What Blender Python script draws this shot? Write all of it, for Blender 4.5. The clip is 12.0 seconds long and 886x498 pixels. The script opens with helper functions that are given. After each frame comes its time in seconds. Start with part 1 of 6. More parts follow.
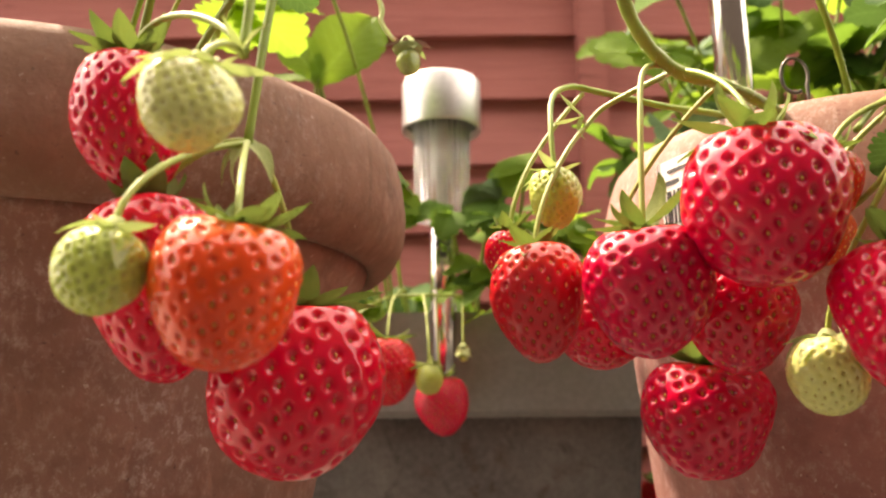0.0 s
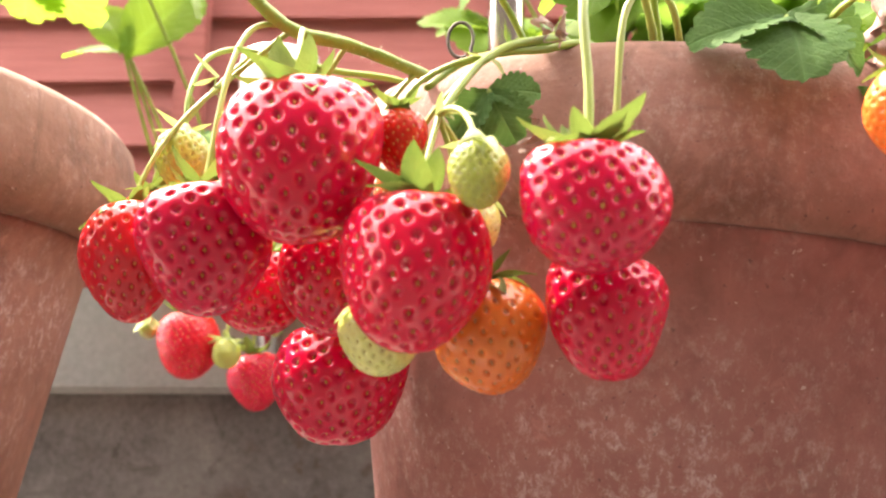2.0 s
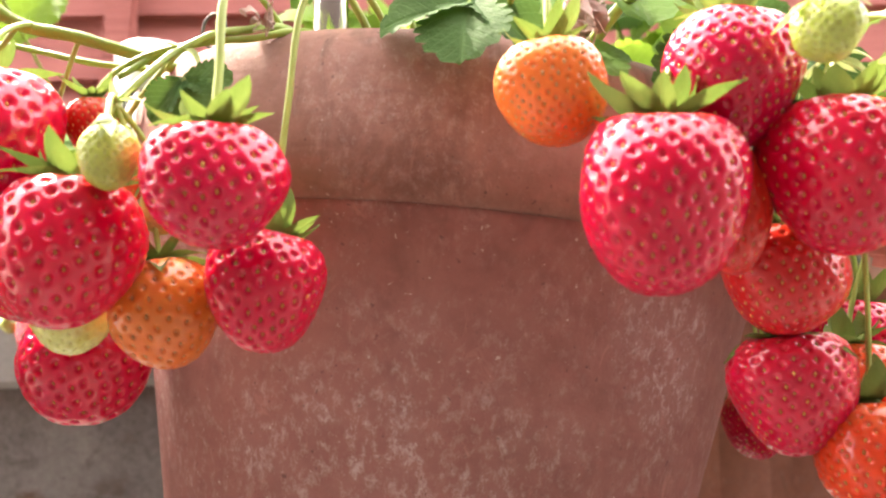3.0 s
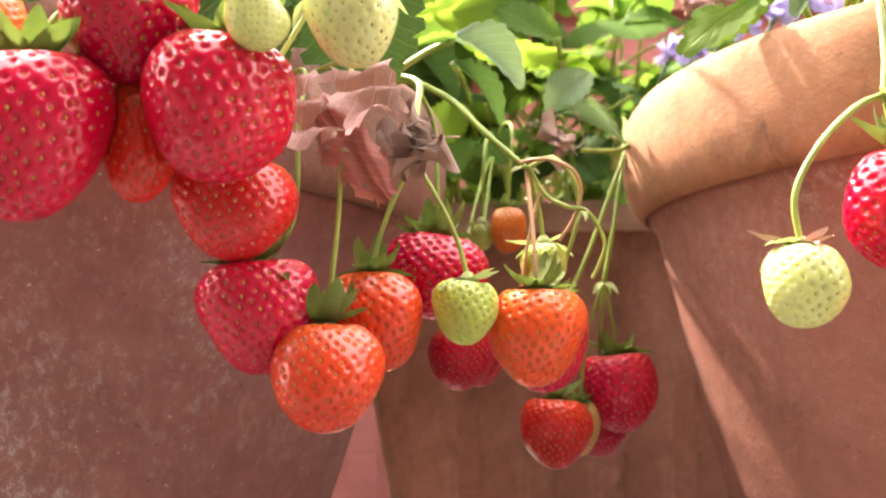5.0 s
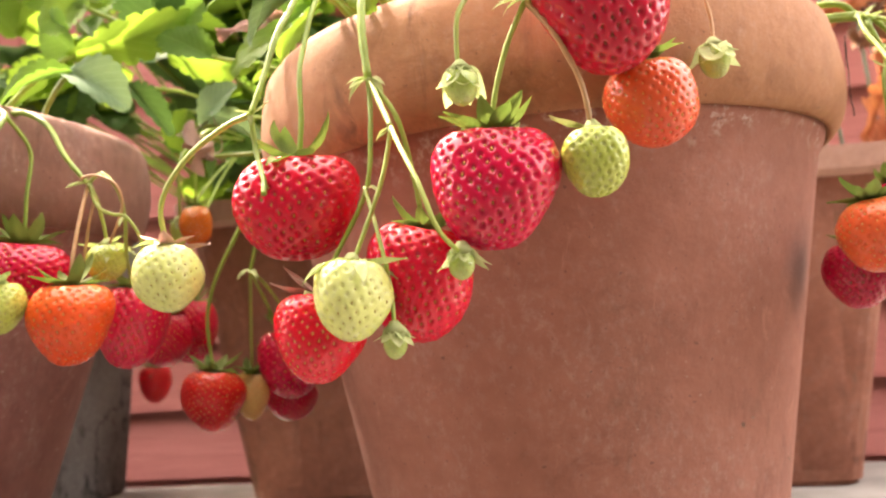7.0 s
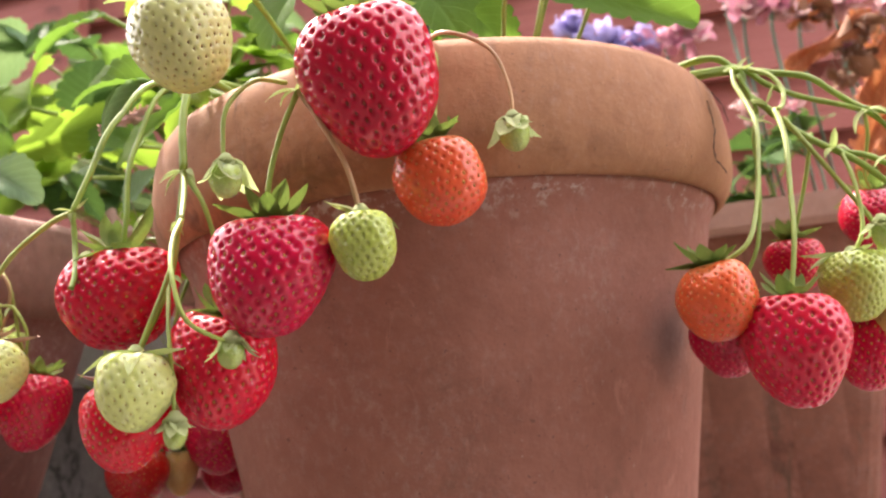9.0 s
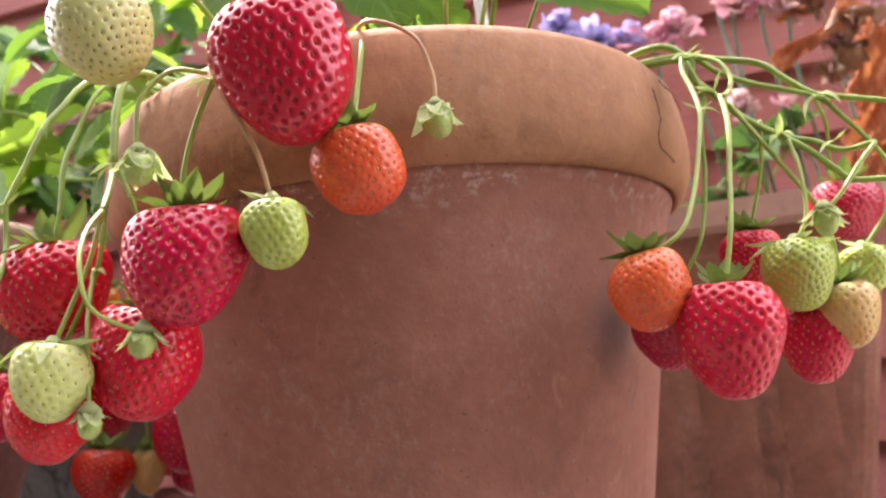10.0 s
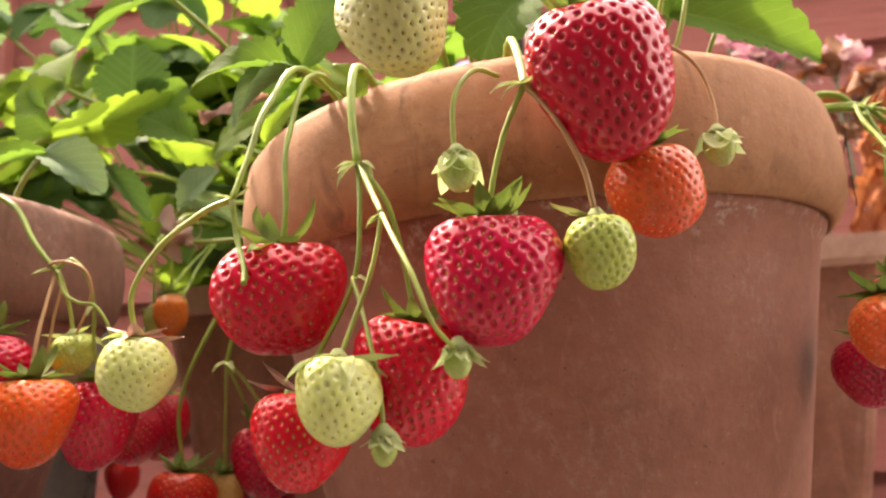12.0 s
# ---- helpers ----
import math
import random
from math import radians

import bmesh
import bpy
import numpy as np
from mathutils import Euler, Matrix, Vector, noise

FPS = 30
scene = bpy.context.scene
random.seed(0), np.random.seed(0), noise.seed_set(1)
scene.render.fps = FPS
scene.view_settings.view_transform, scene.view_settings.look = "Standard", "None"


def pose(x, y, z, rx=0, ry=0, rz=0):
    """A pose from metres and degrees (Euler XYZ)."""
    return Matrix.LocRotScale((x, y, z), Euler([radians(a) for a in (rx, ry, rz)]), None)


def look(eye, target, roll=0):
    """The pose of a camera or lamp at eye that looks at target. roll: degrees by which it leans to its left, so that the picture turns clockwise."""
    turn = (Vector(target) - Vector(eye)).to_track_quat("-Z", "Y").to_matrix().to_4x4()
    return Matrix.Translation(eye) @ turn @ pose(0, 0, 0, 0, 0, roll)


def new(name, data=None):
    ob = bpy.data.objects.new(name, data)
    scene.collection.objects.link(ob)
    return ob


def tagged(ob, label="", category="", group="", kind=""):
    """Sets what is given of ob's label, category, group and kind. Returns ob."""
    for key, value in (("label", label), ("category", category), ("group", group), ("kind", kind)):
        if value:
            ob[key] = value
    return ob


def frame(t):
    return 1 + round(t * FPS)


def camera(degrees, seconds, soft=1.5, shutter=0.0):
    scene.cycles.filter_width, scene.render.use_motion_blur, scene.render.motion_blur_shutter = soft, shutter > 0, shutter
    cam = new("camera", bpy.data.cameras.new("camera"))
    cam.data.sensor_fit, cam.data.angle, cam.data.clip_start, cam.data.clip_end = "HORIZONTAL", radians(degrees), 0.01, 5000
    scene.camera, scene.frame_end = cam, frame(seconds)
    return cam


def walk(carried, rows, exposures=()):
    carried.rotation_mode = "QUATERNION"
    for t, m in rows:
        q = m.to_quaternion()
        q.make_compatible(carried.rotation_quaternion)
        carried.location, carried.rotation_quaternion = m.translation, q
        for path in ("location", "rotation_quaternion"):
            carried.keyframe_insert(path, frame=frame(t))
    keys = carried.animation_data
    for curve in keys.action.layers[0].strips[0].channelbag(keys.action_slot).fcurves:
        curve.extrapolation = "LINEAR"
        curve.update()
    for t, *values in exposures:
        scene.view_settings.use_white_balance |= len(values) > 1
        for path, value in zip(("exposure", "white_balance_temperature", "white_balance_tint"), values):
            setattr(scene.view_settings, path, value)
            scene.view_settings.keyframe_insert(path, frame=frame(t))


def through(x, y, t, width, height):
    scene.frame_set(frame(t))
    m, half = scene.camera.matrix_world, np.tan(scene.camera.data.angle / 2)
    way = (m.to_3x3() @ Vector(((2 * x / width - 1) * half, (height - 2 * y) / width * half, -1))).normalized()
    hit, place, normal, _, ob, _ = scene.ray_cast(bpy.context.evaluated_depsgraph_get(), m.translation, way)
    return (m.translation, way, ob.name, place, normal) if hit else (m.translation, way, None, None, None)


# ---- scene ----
# ---------------------------------------------------------------- camera
cam = camera(55.4, 12.0, soft=2.2)
cam.data.dof.use_dof, cam.data.dof.focus_distance, cam.data.dof.aperture_fstop = True, 0.24, 17.0
PATH = [
    (0.0, 0.0037, -0.0011, 0.1487, 102.21, 0.46, 0.03),
    (0.5, 0.0392, 0.0023, 0.1437, 102.06, -0.05, 0.58),
    (1.0, 0.0770, 0.0025, 0.1449, 101.79, -0.44, 0.39),
    (1.5, 0.0860, 0.0011, 0.1442, 101.45, -0.30, 0.41),
    (2.0, 0.1130, 0.0032, 0.1415, 101.46, -0.18, 0.14),
    (2.5, 0.1397, -0.0006, 0.1399, 101.26, 0.71, -0.22),
    (3.0, 0.1889, -0.0047, 0.1352, 101.12, 1.14, -0.24),
    (3.2, 0.2125, -0.0058, 0.1307, 100.63, 0.99, -0.30),
    (4.8, 0.3162, -0.0079, 0.1291, 98.53, 1.02, 2.58),
    (5.0, 0.3359, -0.0131, 0.1256, 97.75, 0.84, 2.92),
    (5.5, 0.3899, -0.0316, 0.1248, 97.22, 0.70, 2.92),
    (6.0, 0.4384, -0.0367, 0.1230, 96.76, 1.67, 4.60),
    (6.5, 0.4960, -0.0363, 0.1172, 95.95, 2.75, 6.70),
    (7.0, 0.5316, -0.0419, 0.1203, 96.01, 3.45, 9.04),
    (7.5, 0.5554, -0.0487, 0.1253, 96.45, 4.02, 10.55),
    (7.7, 0.5615, -0.0530, 0.1266, 96.69, 4.36, 10.77),
    (9.3, 0.6303, -0.0166, 0.1222, 100.58, 4.60, 17.56),
    (9.5, 0.6343, -0.0142, 0.1219, 100.71, 4.53, 18.04),
    (10.0, 0.6508, -0.0088, 0.1147, 100.93, 4.80, 18.64),
    (10.5, 0.6323, -0.0098, 0.1189, 101.06, 4.89, 18.41),
    (11.0, 0.6018, -0.0110, 0.1209, 100.97, 4.26, 16.90),
    (11.5, 0.5654, -0.0157, 0.1249, 100.99, 3.08, 12.56),
    (12.0, 0.5256, -0.0266, 0.1246, 101.78, 3.26, 7.61),
]
EXPOSURES = [(t, e + 4.02, k + 250, 20) for t, e, k in (
    (0.0, -0.83, 8400), (0.7, -0.62, 8100), (1.5, -0.1, 7400), (2.4, 0.17, 7050), (3.2, 0.22, 6950), (4.8, 0.13, 7000), (5.5, 0.1, 7500), (6.5, 0.04, 7700),
    (7.0, -0.05, 7600), (7.7, -0.24, 7600), (9.3, -0.66, 6500), (10.3, -0.66, 6400), (11.2, -0.66, 6700), (12.0, -0.7, 7900))]
walk(cam, [(t, pose(x, y, z, rx, ry, rz)) for t, x, y, z, rx, ry, rz in PATH], EXPOSURES)

# ---------------------------------------------------------------- light
SUN_EL, SUN_AZ = radians(57), radians(-49)     # azimuth from +y (behind the fence), towards -x
sun_dir = Vector((math.sin(SUN_AZ) * math.cos(SUN_EL), math.cos(SUN_AZ) * math.cos(SUN_EL), math.sin(SUN_EL)))
world = bpy.data.worlds.new("sky")
scene.world = world
world.use_nodes = True
wn = world.node_tree
sky = wn.nodes.new("ShaderNodeTexSky")
sky.sky_type, sky.sun_disc, sky.sun_elevation, sky.sun_rotation = "NISHITA", False, SUN_EL, SUN_AZ
sky.air_density, sky.dust_density, sky.ozone_density = 1.0, 5.0, 1.0
# a thin even veil of high cloud over the clear sky
veil = wn.nodes.new("ShaderNodeMix")
veil.data_type = "RGBA"
veil.inputs[0].default_value = 0.75
veil.inputs[7].default_value = (3.4, 3.4, 3.4, 1)
wn.links.new(sky.outputs[0], veil.inputs[6])
wn.links.new(veil.outputs[2], wn.nodes["Background"].inputs[0])
wn.nodes["Background"].inputs[1].default_value = 0.15
sun = new("sun", bpy.data.lights.new("sun", "SUN"))
sun.data.energy, sun.data.angle, sun.data.color = 1.3, radians(1.5), (1.0, 0.95, 0.86)
sun.matrix_basis = look(sun_dir * 6, (0, 0, 0))


# ---------------------------------------------------------------- material helpers
def material(name, rough=0.6, metal=0.0, spec=0.5):
    m = bpy.data.materials.new(name)
    m.use_nodes = True
    nt = m.node_tree
    b = nt.nodes["Principled BSDF"]
    b.inputs["Roughness"].default_value = rough
    b.inputs["Metallic"].default_value = metal
    b.inputs["Specular IOR Level"].default_value = spec
    return m, nt, b


def coords(nt, kind="Object"):
    return nt.nodes.new("ShaderNodeTexCoord").outputs[kind]


def scaled(nt, v, s):
    n = nt.nodes.new("ShaderNodeMapping")
    nt.links.new(v, n.inputs[0])
    n.inputs["Scale"].default_value = s
    return n.outputs[0]


def noisy(nt, v, scale, detail=4.0, rough=0.55, distort=0.0):
    n = nt.nodes.new("ShaderNodeTexNoise")
    nt.links.new(v, n.inputs["Vector"])
    n.inputs["Scale"].default_value, n.inputs["Detail"].default_value = scale, detail
    n.inputs["Roughness"].default_value, n.inputs["Distortion"].default_value = rough, distort
    return n.outputs[0]


def ramp(nt, fac, *stops):
    n = nt.nodes.new("ShaderNodeValToRGB")
    nt.links.new(fac, n.inputs[0])
    e = n.color_ramp.elements
    while len(e) < len(stops):
        e.new(0.5)
    for k, (p, c) in zip(e, stops):
        k.position, k.color = p, (*c, 1) if len(c) == 3 else c
    return n.outputs[0]


def grey(v):
    return (v, v, v)


def blend(nt, fac, a, b, mode="MIX"):
    n = nt.nodes.new("ShaderNodeMix")
    n.data_type, n.blend_type = "RGBA", mode
    for sock, val in ((n.inputs[0], fac), (n.inputs[6], a), (n.inputs[7], b)):
        if isinstance(val, (int, float)):
            sock.default_value = val
        elif isinstance(val, tuple):
            sock.default_value = (*val, 1)
        else:
            nt.links.new(val, sock)
    return n.outputs[2]


def calc(nt, op, a, b=0.0, c=0.0):
    n = nt.nodes.new("ShaderNodeMath")
    n.operation = op
    for sock, val in zip(n.inputs, (a, b, c)):
        if isinstance(val, (int, float)):
            sock.default_value = val
        else:
            nt.links.new(val, sock)
    return n.outputs[0]


def axes(nt, v):
    n = nt.nodes.new("ShaderNodeSeparateXYZ")
    nt.links.new(v, n.inputs[0])
    return n.outputs


def relief(nt, b, height, strength, dist):
    n = nt.nodes.new("ShaderNodeBump")
    nt.links.new(height, n.inputs["Height"])
    n.inputs["Strength"].default_value, n.inputs["Distance"].default_value = strength, dist
    nt.links.new(n.outputs[0], b.inputs["Normal"])


def per_object(nt):
    return nt.nodes.new("ShaderNodeObjectInfo").outputs["Random"]


# ---------------------------------------------------------------- materials
def terracotta(name, low, high, bloom=0.5, dark=0.5, crust=None, dark_blotch=None):
    """Fired clay: blotchy orange-brown, pale lime bloom in flecks, dark algae near joints."""
    m, nt, b = material(name, 0.82, spec=0.25)
    v = coords(nt)
    col = ramp(nt, noisy(nt, v, 14, 5, 0.6), (0.3, low), (0.7, high))
    col = blend(nt, 0.35, col, ramp(nt, noisy(nt, v, 130, 4), (0.3, tuple(c * 0.7 for c in low)), (0.75, high)))
    patch = ramp(nt, noisy(nt, v, 15, 4, 0.6), (0.4, grey(0.04)), (0.66, grey(1)))
    lime = calc(nt, "MULTIPLY", patch, ramp(nt, noisy(nt, scaled(nt, v, (1, 1, 0.7)), 330, 9, 0.78, 0.25), (0.5, grey(0)), (0.66, grey(1))))
    veil = calc(nt, "MULTIPLY", patch, ramp(nt, noisy(nt, v, 60, 4, 0.6), (0.35, grey(0.1)), (0.7, grey(0.45))))
    col = blend(nt, calc(nt, "MULTIPLY", veil, 0.5 * bloom), col, (0.42, 0.3, 0.28))
    col = blend(nt, calc(nt, "MULTIPLY", lime, bloom), col, (0.55, 0.46, 0.43))
    streak = calc(nt, "MULTIPLY", ramp(nt, noisy(nt, scaled(nt, v, (1, 1, 0.25)), 60, 5, 0.7, 1.0), (0.52, grey(0)), (0.68, grey(1))),
                  ramp(nt, noisy(nt, v, 9, 3), (0.42, grey(0)), (0.62, grey(1))))
    col = blend(nt, calc(nt, "MULTIPLY", streak, dark), col, (0.09, 0.055, 0.035))
    chalk = ramp(nt, noisy(nt, v, 420, 3, 0.6), (0.68, grey(0)), (0.74, grey(1)))
    col = blend(nt, calc(nt, "MULTIPLY", chalk, 0.55 * bloom), col, (0.6, 0.52, 0.47))
    if crust is not None:
        band = ramp(nt, axes(nt, v)[2], (crust - 0.016, grey(0)), (crust - 0.004, grey(1)))
        salt = ramp(nt, noisy(nt, v, 190, 5, 0.7), (0.52, grey(0)), (0.64, grey(1)))
        salt = calc(nt, "MULTIPLY", salt, ramp(nt, noisy(nt, v, 22, 2), (0.42, grey(0)), (0.6, grey(1))))
        col = blend(nt, calc(nt, "MULTIPLY", calc(nt, "MULTIPLY", salt, band), 0.5), col, (0.6, 0.54, 0.5))
    mottle = calc(nt, "MULTIPLY", ramp(nt, noisy(nt, v, 48, 6, 0.72, 0.6), (0.5, grey(0)), (0.64, grey(1))), ramp(nt, noisy(nt, v, 11, 3, 0.6), (0.45, grey(0)), (0.6, grey(1))))
    col = blend(nt, calc(nt, "MULTIPLY", mottle, 0.75 * dark), col, tuple(c * 0.5 for c in low))
    scuff = ramp(nt, noisy(nt, scaled(nt, v, (1, 1, 0.4)), 95, 5, 0.75, 1.5), (0.6, grey(0)), (0.7, grey(1)))
    col = blend(nt, calc(nt, "MULTIPLY", scuff, 0.4), col, tuple(min(1, c * 1.3 + 0.03) for c in high))
    # one dark patch with a ragged edge, centred on the given point
    if dark_blotch is not None:
        away = nt.nodes.new("ShaderNodeVectorMath")
        away.operation = "DISTANCE"
        nt.links.new(v, away.inputs[0])
        away.inputs[1].default_value = dark_blotch
        ragged = calc(nt, "ADD", away.outputs["Value"], calc(nt, "MULTIPLY", calc(nt, "SUBTRACT", noisy(nt, v, 70, 5, 0.65), 0.5), 0.014))
        col = blend(nt, calc(nt, "MULTIPLY", ramp(nt, ragged, (0.003, grey(1)), (0.02, grey(0))), 0.62), col, (0.085, 0.062, 0.055))
    speck = ramp(nt, noisy(nt, v, 520, 2, 0.5), (0.69, grey(0)), (0.74, grey(1)))
    col = blend(nt, calc(nt, "MULTIPLY", speck, 0.5), col, (0.06, 0.035, 0.03))
    nt.links.new(col, b.inputs["Base Color"])
    relief(nt, b, calc(nt, "ADD", noisy(nt, v, 420, 5, 0.65), calc(nt, "MULTIPLY", noisy(nt, v, 45, 3), 1.2)), 0.28, 0.0012)
    return m


clay_old = terracotta("weathered_clay", (0.185, 0.09, 0.064), (0.275, 0.142, 0.102), 0.85, 0.6)
clay_mid = terracotta("weathered_clay_pale_bloom", (0.225, 0.094, 0.078), (0.315, 0.142, 0.118), 0.9, 0.35)
clay_new = terracotta("clean_clay", (0.255, 0.102, 0.07), (0.325, 0.138, 0.097), 0.25, 0.5, 0.189, (0.091, -0.049, 0.135))
clay_collar_old = terracotta("brown_clay_collar", (0.16, 0.084, 0.055), (0.25, 0.138, 0.092), 0.5, 0.7)
clay_collar_mid = terracotta("dusty_clay_collar", (0.215, 0.106, 0.078), (0.305, 0.16, 0.122), 0.7, 0.6)
clay_collar_new = terracotta("tan_clay_collar", (0.305, 0.137, 0.068), (0.385, 0.19, 0.098), 0.2, 0.75)
# window box rim: sun and sheen on its top put into a paler clay
clay_rim_lit = terracotta("lit_clay_rim", (0.36, 0.2, 0.15), (0.45, 0.27, 0.21), 0.3, 0.15)
clay_box = terracotta("clay_box", (0.18, 0.065, 0.041), (0.28, 0.115, 0.073), 0.2, 1.0)


def flesh(name, body, crown, tip, gloss=0.3, sss=0.4, rim=None):
    """Fruit skin: colour runs from the crown to the tip, mottled, with a moist coat."""
    m, nt, b = material(name, gloss, spec=0.03)
    g = coords(nt, "Generated")
    z = calc(nt, "ADD", axes(nt, g)[2], calc(nt, "MULTIPLY", calc(nt, "SUBTRACT", noisy(nt, g, 3.2, 3), 0.5), 0.5))
    col = ramp(nt, z, (0.08, tip), (0.42, body), (0.72, body), (1.0, crown))
    col = blend(nt, 0.3, col, ramp(nt, noisy(nt, g, 9, 4), (0.3, tuple(c * 0.72 for c in body)), (0.7, tuple(min(1, c * 1.25) for c in body))))
    hsv = nt.nodes.new("ShaderNodeHueSaturation")
    nt.links.new(col, hsv.inputs["Color"])
    nt.links.new(calc(nt, "MULTIPLY_ADD", per_object(nt), 0.01, 0.495), hsv.inputs["Hue"])
    nt.links.new(calc(nt, "MULTIPLY_ADD", per_object(nt), 0.22, 0.9), hsv.inputs["Value"])
    nt.links.new(hsv.outputs[0], b.inputs["Base Color"])
    b.inputs["Subsurface Weight"].default_value = sss
    b.inputs["Subsurface Radius"].default_value = (1.0, max(0.25, body[1] / body[0]), 0.2)
    b.inputs["Subsurface Scale"].default_value = 0.0022
    b.inputs["Coat Weight"].default_value = 1.0
    b.inputs["Coat IOR"].default_value = 1.46
    b.inputs["Coat Roughness"].default_value = 0.04
    relief(nt, b, noisy(nt, coords(nt), 900, 2), 0.05, 0.0002)
    return m


FLESH = {
    "red": flesh("ripe_red_skin", (0.54, 0.004, 0.03), (0.56, 0.018, 0.032), (0.51, 0.004, 0.032)),
    "darkred": flesh("dark_red_skin", (0.44, 0.005, 0.03), (0.42, 0.005, 0.026), (0.42, 0.005, 0.03), 0.3),
    "orred": flesh("scarlet_skin", (0.52, 0.018, 0.014), (0.58, 0.08, 0.025), (0.5, 0.014, 0.016)),
    "redorange": flesh("orange_red_skin", (0.68, 0.072, 0.014), (0.68, 0.15, 0.028), (0.66, 0.055, 0.014)),
    "orange": flesh("orange_skin", (0.66, 0.105, 0.03), (0.68, 0.2, 0.06), (0.64, 0.08, 0.028)),
    "amber": flesh("amber_skin", (0.74, 0.18, 0.032), (0.78, 0.34, 0.08), (0.7, 0.13, 0.028)),
    "deeporange": flesh("deep_orange_skin", (0.6, 0.165, 0.026), (0.6, 0.24, 0.06), (0.62, 0.14, 0.024)),
    "paleorange": flesh("pale_blushing_skin", (0.58, 0.4, 0.15), (0.55, 0.45, 0.19), (0.6, 0.3, 0.1), 0.38),
    "cream": flesh("cream_white_skin", (0.56, 0.58, 0.25), (0.58, 0.6, 0.3), (0.54, 0.55, 0.23), 0.36),
    "pale": flesh("pale_green_skin", (0.52, 0.56, 0.2), (0.58, 0.6, 0.28), (0.5, 0.55, 0.2), 0.4),
    "green": flesh("green_skin", (0.38, 0.46, 0.1), (0.42, 0.5, 0.14), (0.4, 0.48, 0.12), 0.45),
    "bud": flesh("young_green_skin", (0.34, 0.43, 0.13), (0.42, 0.5, 0.2), (0.36, 0.43, 0.15), 0.5),
}


def plain(name, colour, rough=0.6, metal=0.0, spec=0.5, vary=0.25, scale=60.0, bump=0.0):
    m, nt, b = material(name, rough, metal, spec)
    v = coords(nt)
    lo, hi = (tuple(c * (1 - vary) for c in colour), tuple(min(1, c * (1 + vary)) for c in colour))
    nt.links.new(ramp(nt, noisy(nt, v, scale, 4), (0.3, lo), (0.7, hi)), b.inputs["Base Color"])
    if bump:
        relief(nt, b, noisy(nt, v, scale * 6, 4), 0.4, bump)
    return m


SEED = {
    "ripe": plain("yellow_achene", (0.54, 0.22, 0.07), 0.2),
    "gold": plain("golden_achene", (0.58, 0.27, 0.05), 0.35),
    "dark": plain("red_achene", (0.3, 0.06, 0.025), 0.4),
    "unripe": plain("olive_achene", (0.34, 0.29, 0.07), 0.5),
    "green": plain("green_achene", (0.28, 0.3, 0.06), 0.5),
    "tan": plain("tan_achene", (0.27, 0.18, 0.05), 0.5),
    "brown": plain("brown_achene", (0.42, 0.2, 0.06), 0.5),
}


def green(name, low, high, back, through=0.4, rough=0.55, veins=True, glow=(0.36, 0.5, 0.05)):
    """Leaf blade: two greens, pale veins, light passing through."""
    m, nt, b = material(name, rough + 0.08, spec=0.06)
    v = coords(nt)
    x, y, _ = axes(nt, v)
    col = ramp(nt, noisy(nt, v, 2.6, 4), (0.3, low), (0.7, high))
    col = blend(nt, calc(nt, "MULTIPLY", per_object(nt), 0.4), col, back)
    h = noisy(nt, v, 22, 4)
    if veins:
        mid = ramp(nt, calc(nt, "ABSOLUTE", x), (0.0, grey(1)), (0.035, grey(0)))
        side = calc(nt, "SINE", calc(nt, "MULTIPLY", calc(nt, "SUBTRACT", y, calc(nt, "MULTIPLY", calc(nt, "ABSOLUTE", x), 0.9)), 52))
        side = ramp(nt, side, (0.88, grey(0)), (1.0, grey(1)))
        vein = calc(nt, "MAXIMUM", mid, side)
        col = blend(nt, calc(nt, "MULTIPLY", vein, 0.3), col, tuple(min(1, c * 1.7 + 0.03) for c in high))
        h = calc(nt, "SUBTRACT", h, calc(nt, "MULTIPLY", vein, 1.2))
    spots = ramp(nt, noisy(nt, v, 5.5, 5, 0.6), (0.7, grey(0)), (0.76, grey(1)))
    col = blend(nt, calc(nt, "MULTIPLY", spots, 0.5), col, (0.2, 0.12, 0.04))
    nt.links.new(col, b.inputs["Base Color"])
    relief(nt, b, h, 0.4, 0.0016)
    t = nt.nodes.new("ShaderNodeBsdfTranslucent")
    nt.links.new(blend(nt, 0.7, col, glow), t.inputs[0])
    t_gain = nt.nodes.new("ShaderNodeMixShader")
    t_gain.inputs[0].default_value = through
    nt.links.new(b.outputs[0], t_gain.inputs[1])
    nt.links.new(t.outputs[0], t_gain.inputs[2])
    nt.links.new(t_gain.outputs[0], nt.nodes["Material Output"].inputs[0])
    return m


leaf_green = green("leaf_green", (0.046, 0.105, 0.017), (0.076, 0.155, 0.03), (0.105, 0.19, 0.04), 0.43, glow=(0.185, 0.345, 0.04))
leaf_deep = green("leaf_deep_green", (0.034, 0.085, 0.022), (0.058, 0.125, 0.034), (0.085, 0.15, 0.045), 0.3, glow=(0.09, 0.18, 0.035))
leaf_lime = green("leaf_lime", (0.082, 0.165, 0.018), (0.115, 0.21, 0.03), (0.15, 0.24, 0.04), 0.5, glow=(0.29, 0.46, 0.045))
leaf_blue = green("leaf_blue_green", (0.075, 0.15, 0.075), (0.13, 0.215, 0.12), (0.18, 0.25, 0.15), 0.35, glow=(0.18, 0.28, 0.09))
sepal_green = green("sepal_green", (0.075, 0.125, 0.03), (0.135, 0.19, 0.055), (0.22, 0.22, 0.085), 0.25, 0.55, False, (0.16, 0.26, 0.04))
sepal_pale = green("sepal_pale_green", (0.3, 0.38, 0.14), (0.42, 0.47, 0.22), (0.46, 0.47, 0.27), 0.28, 0.55, False, (0.3, 0.4, 0.1))
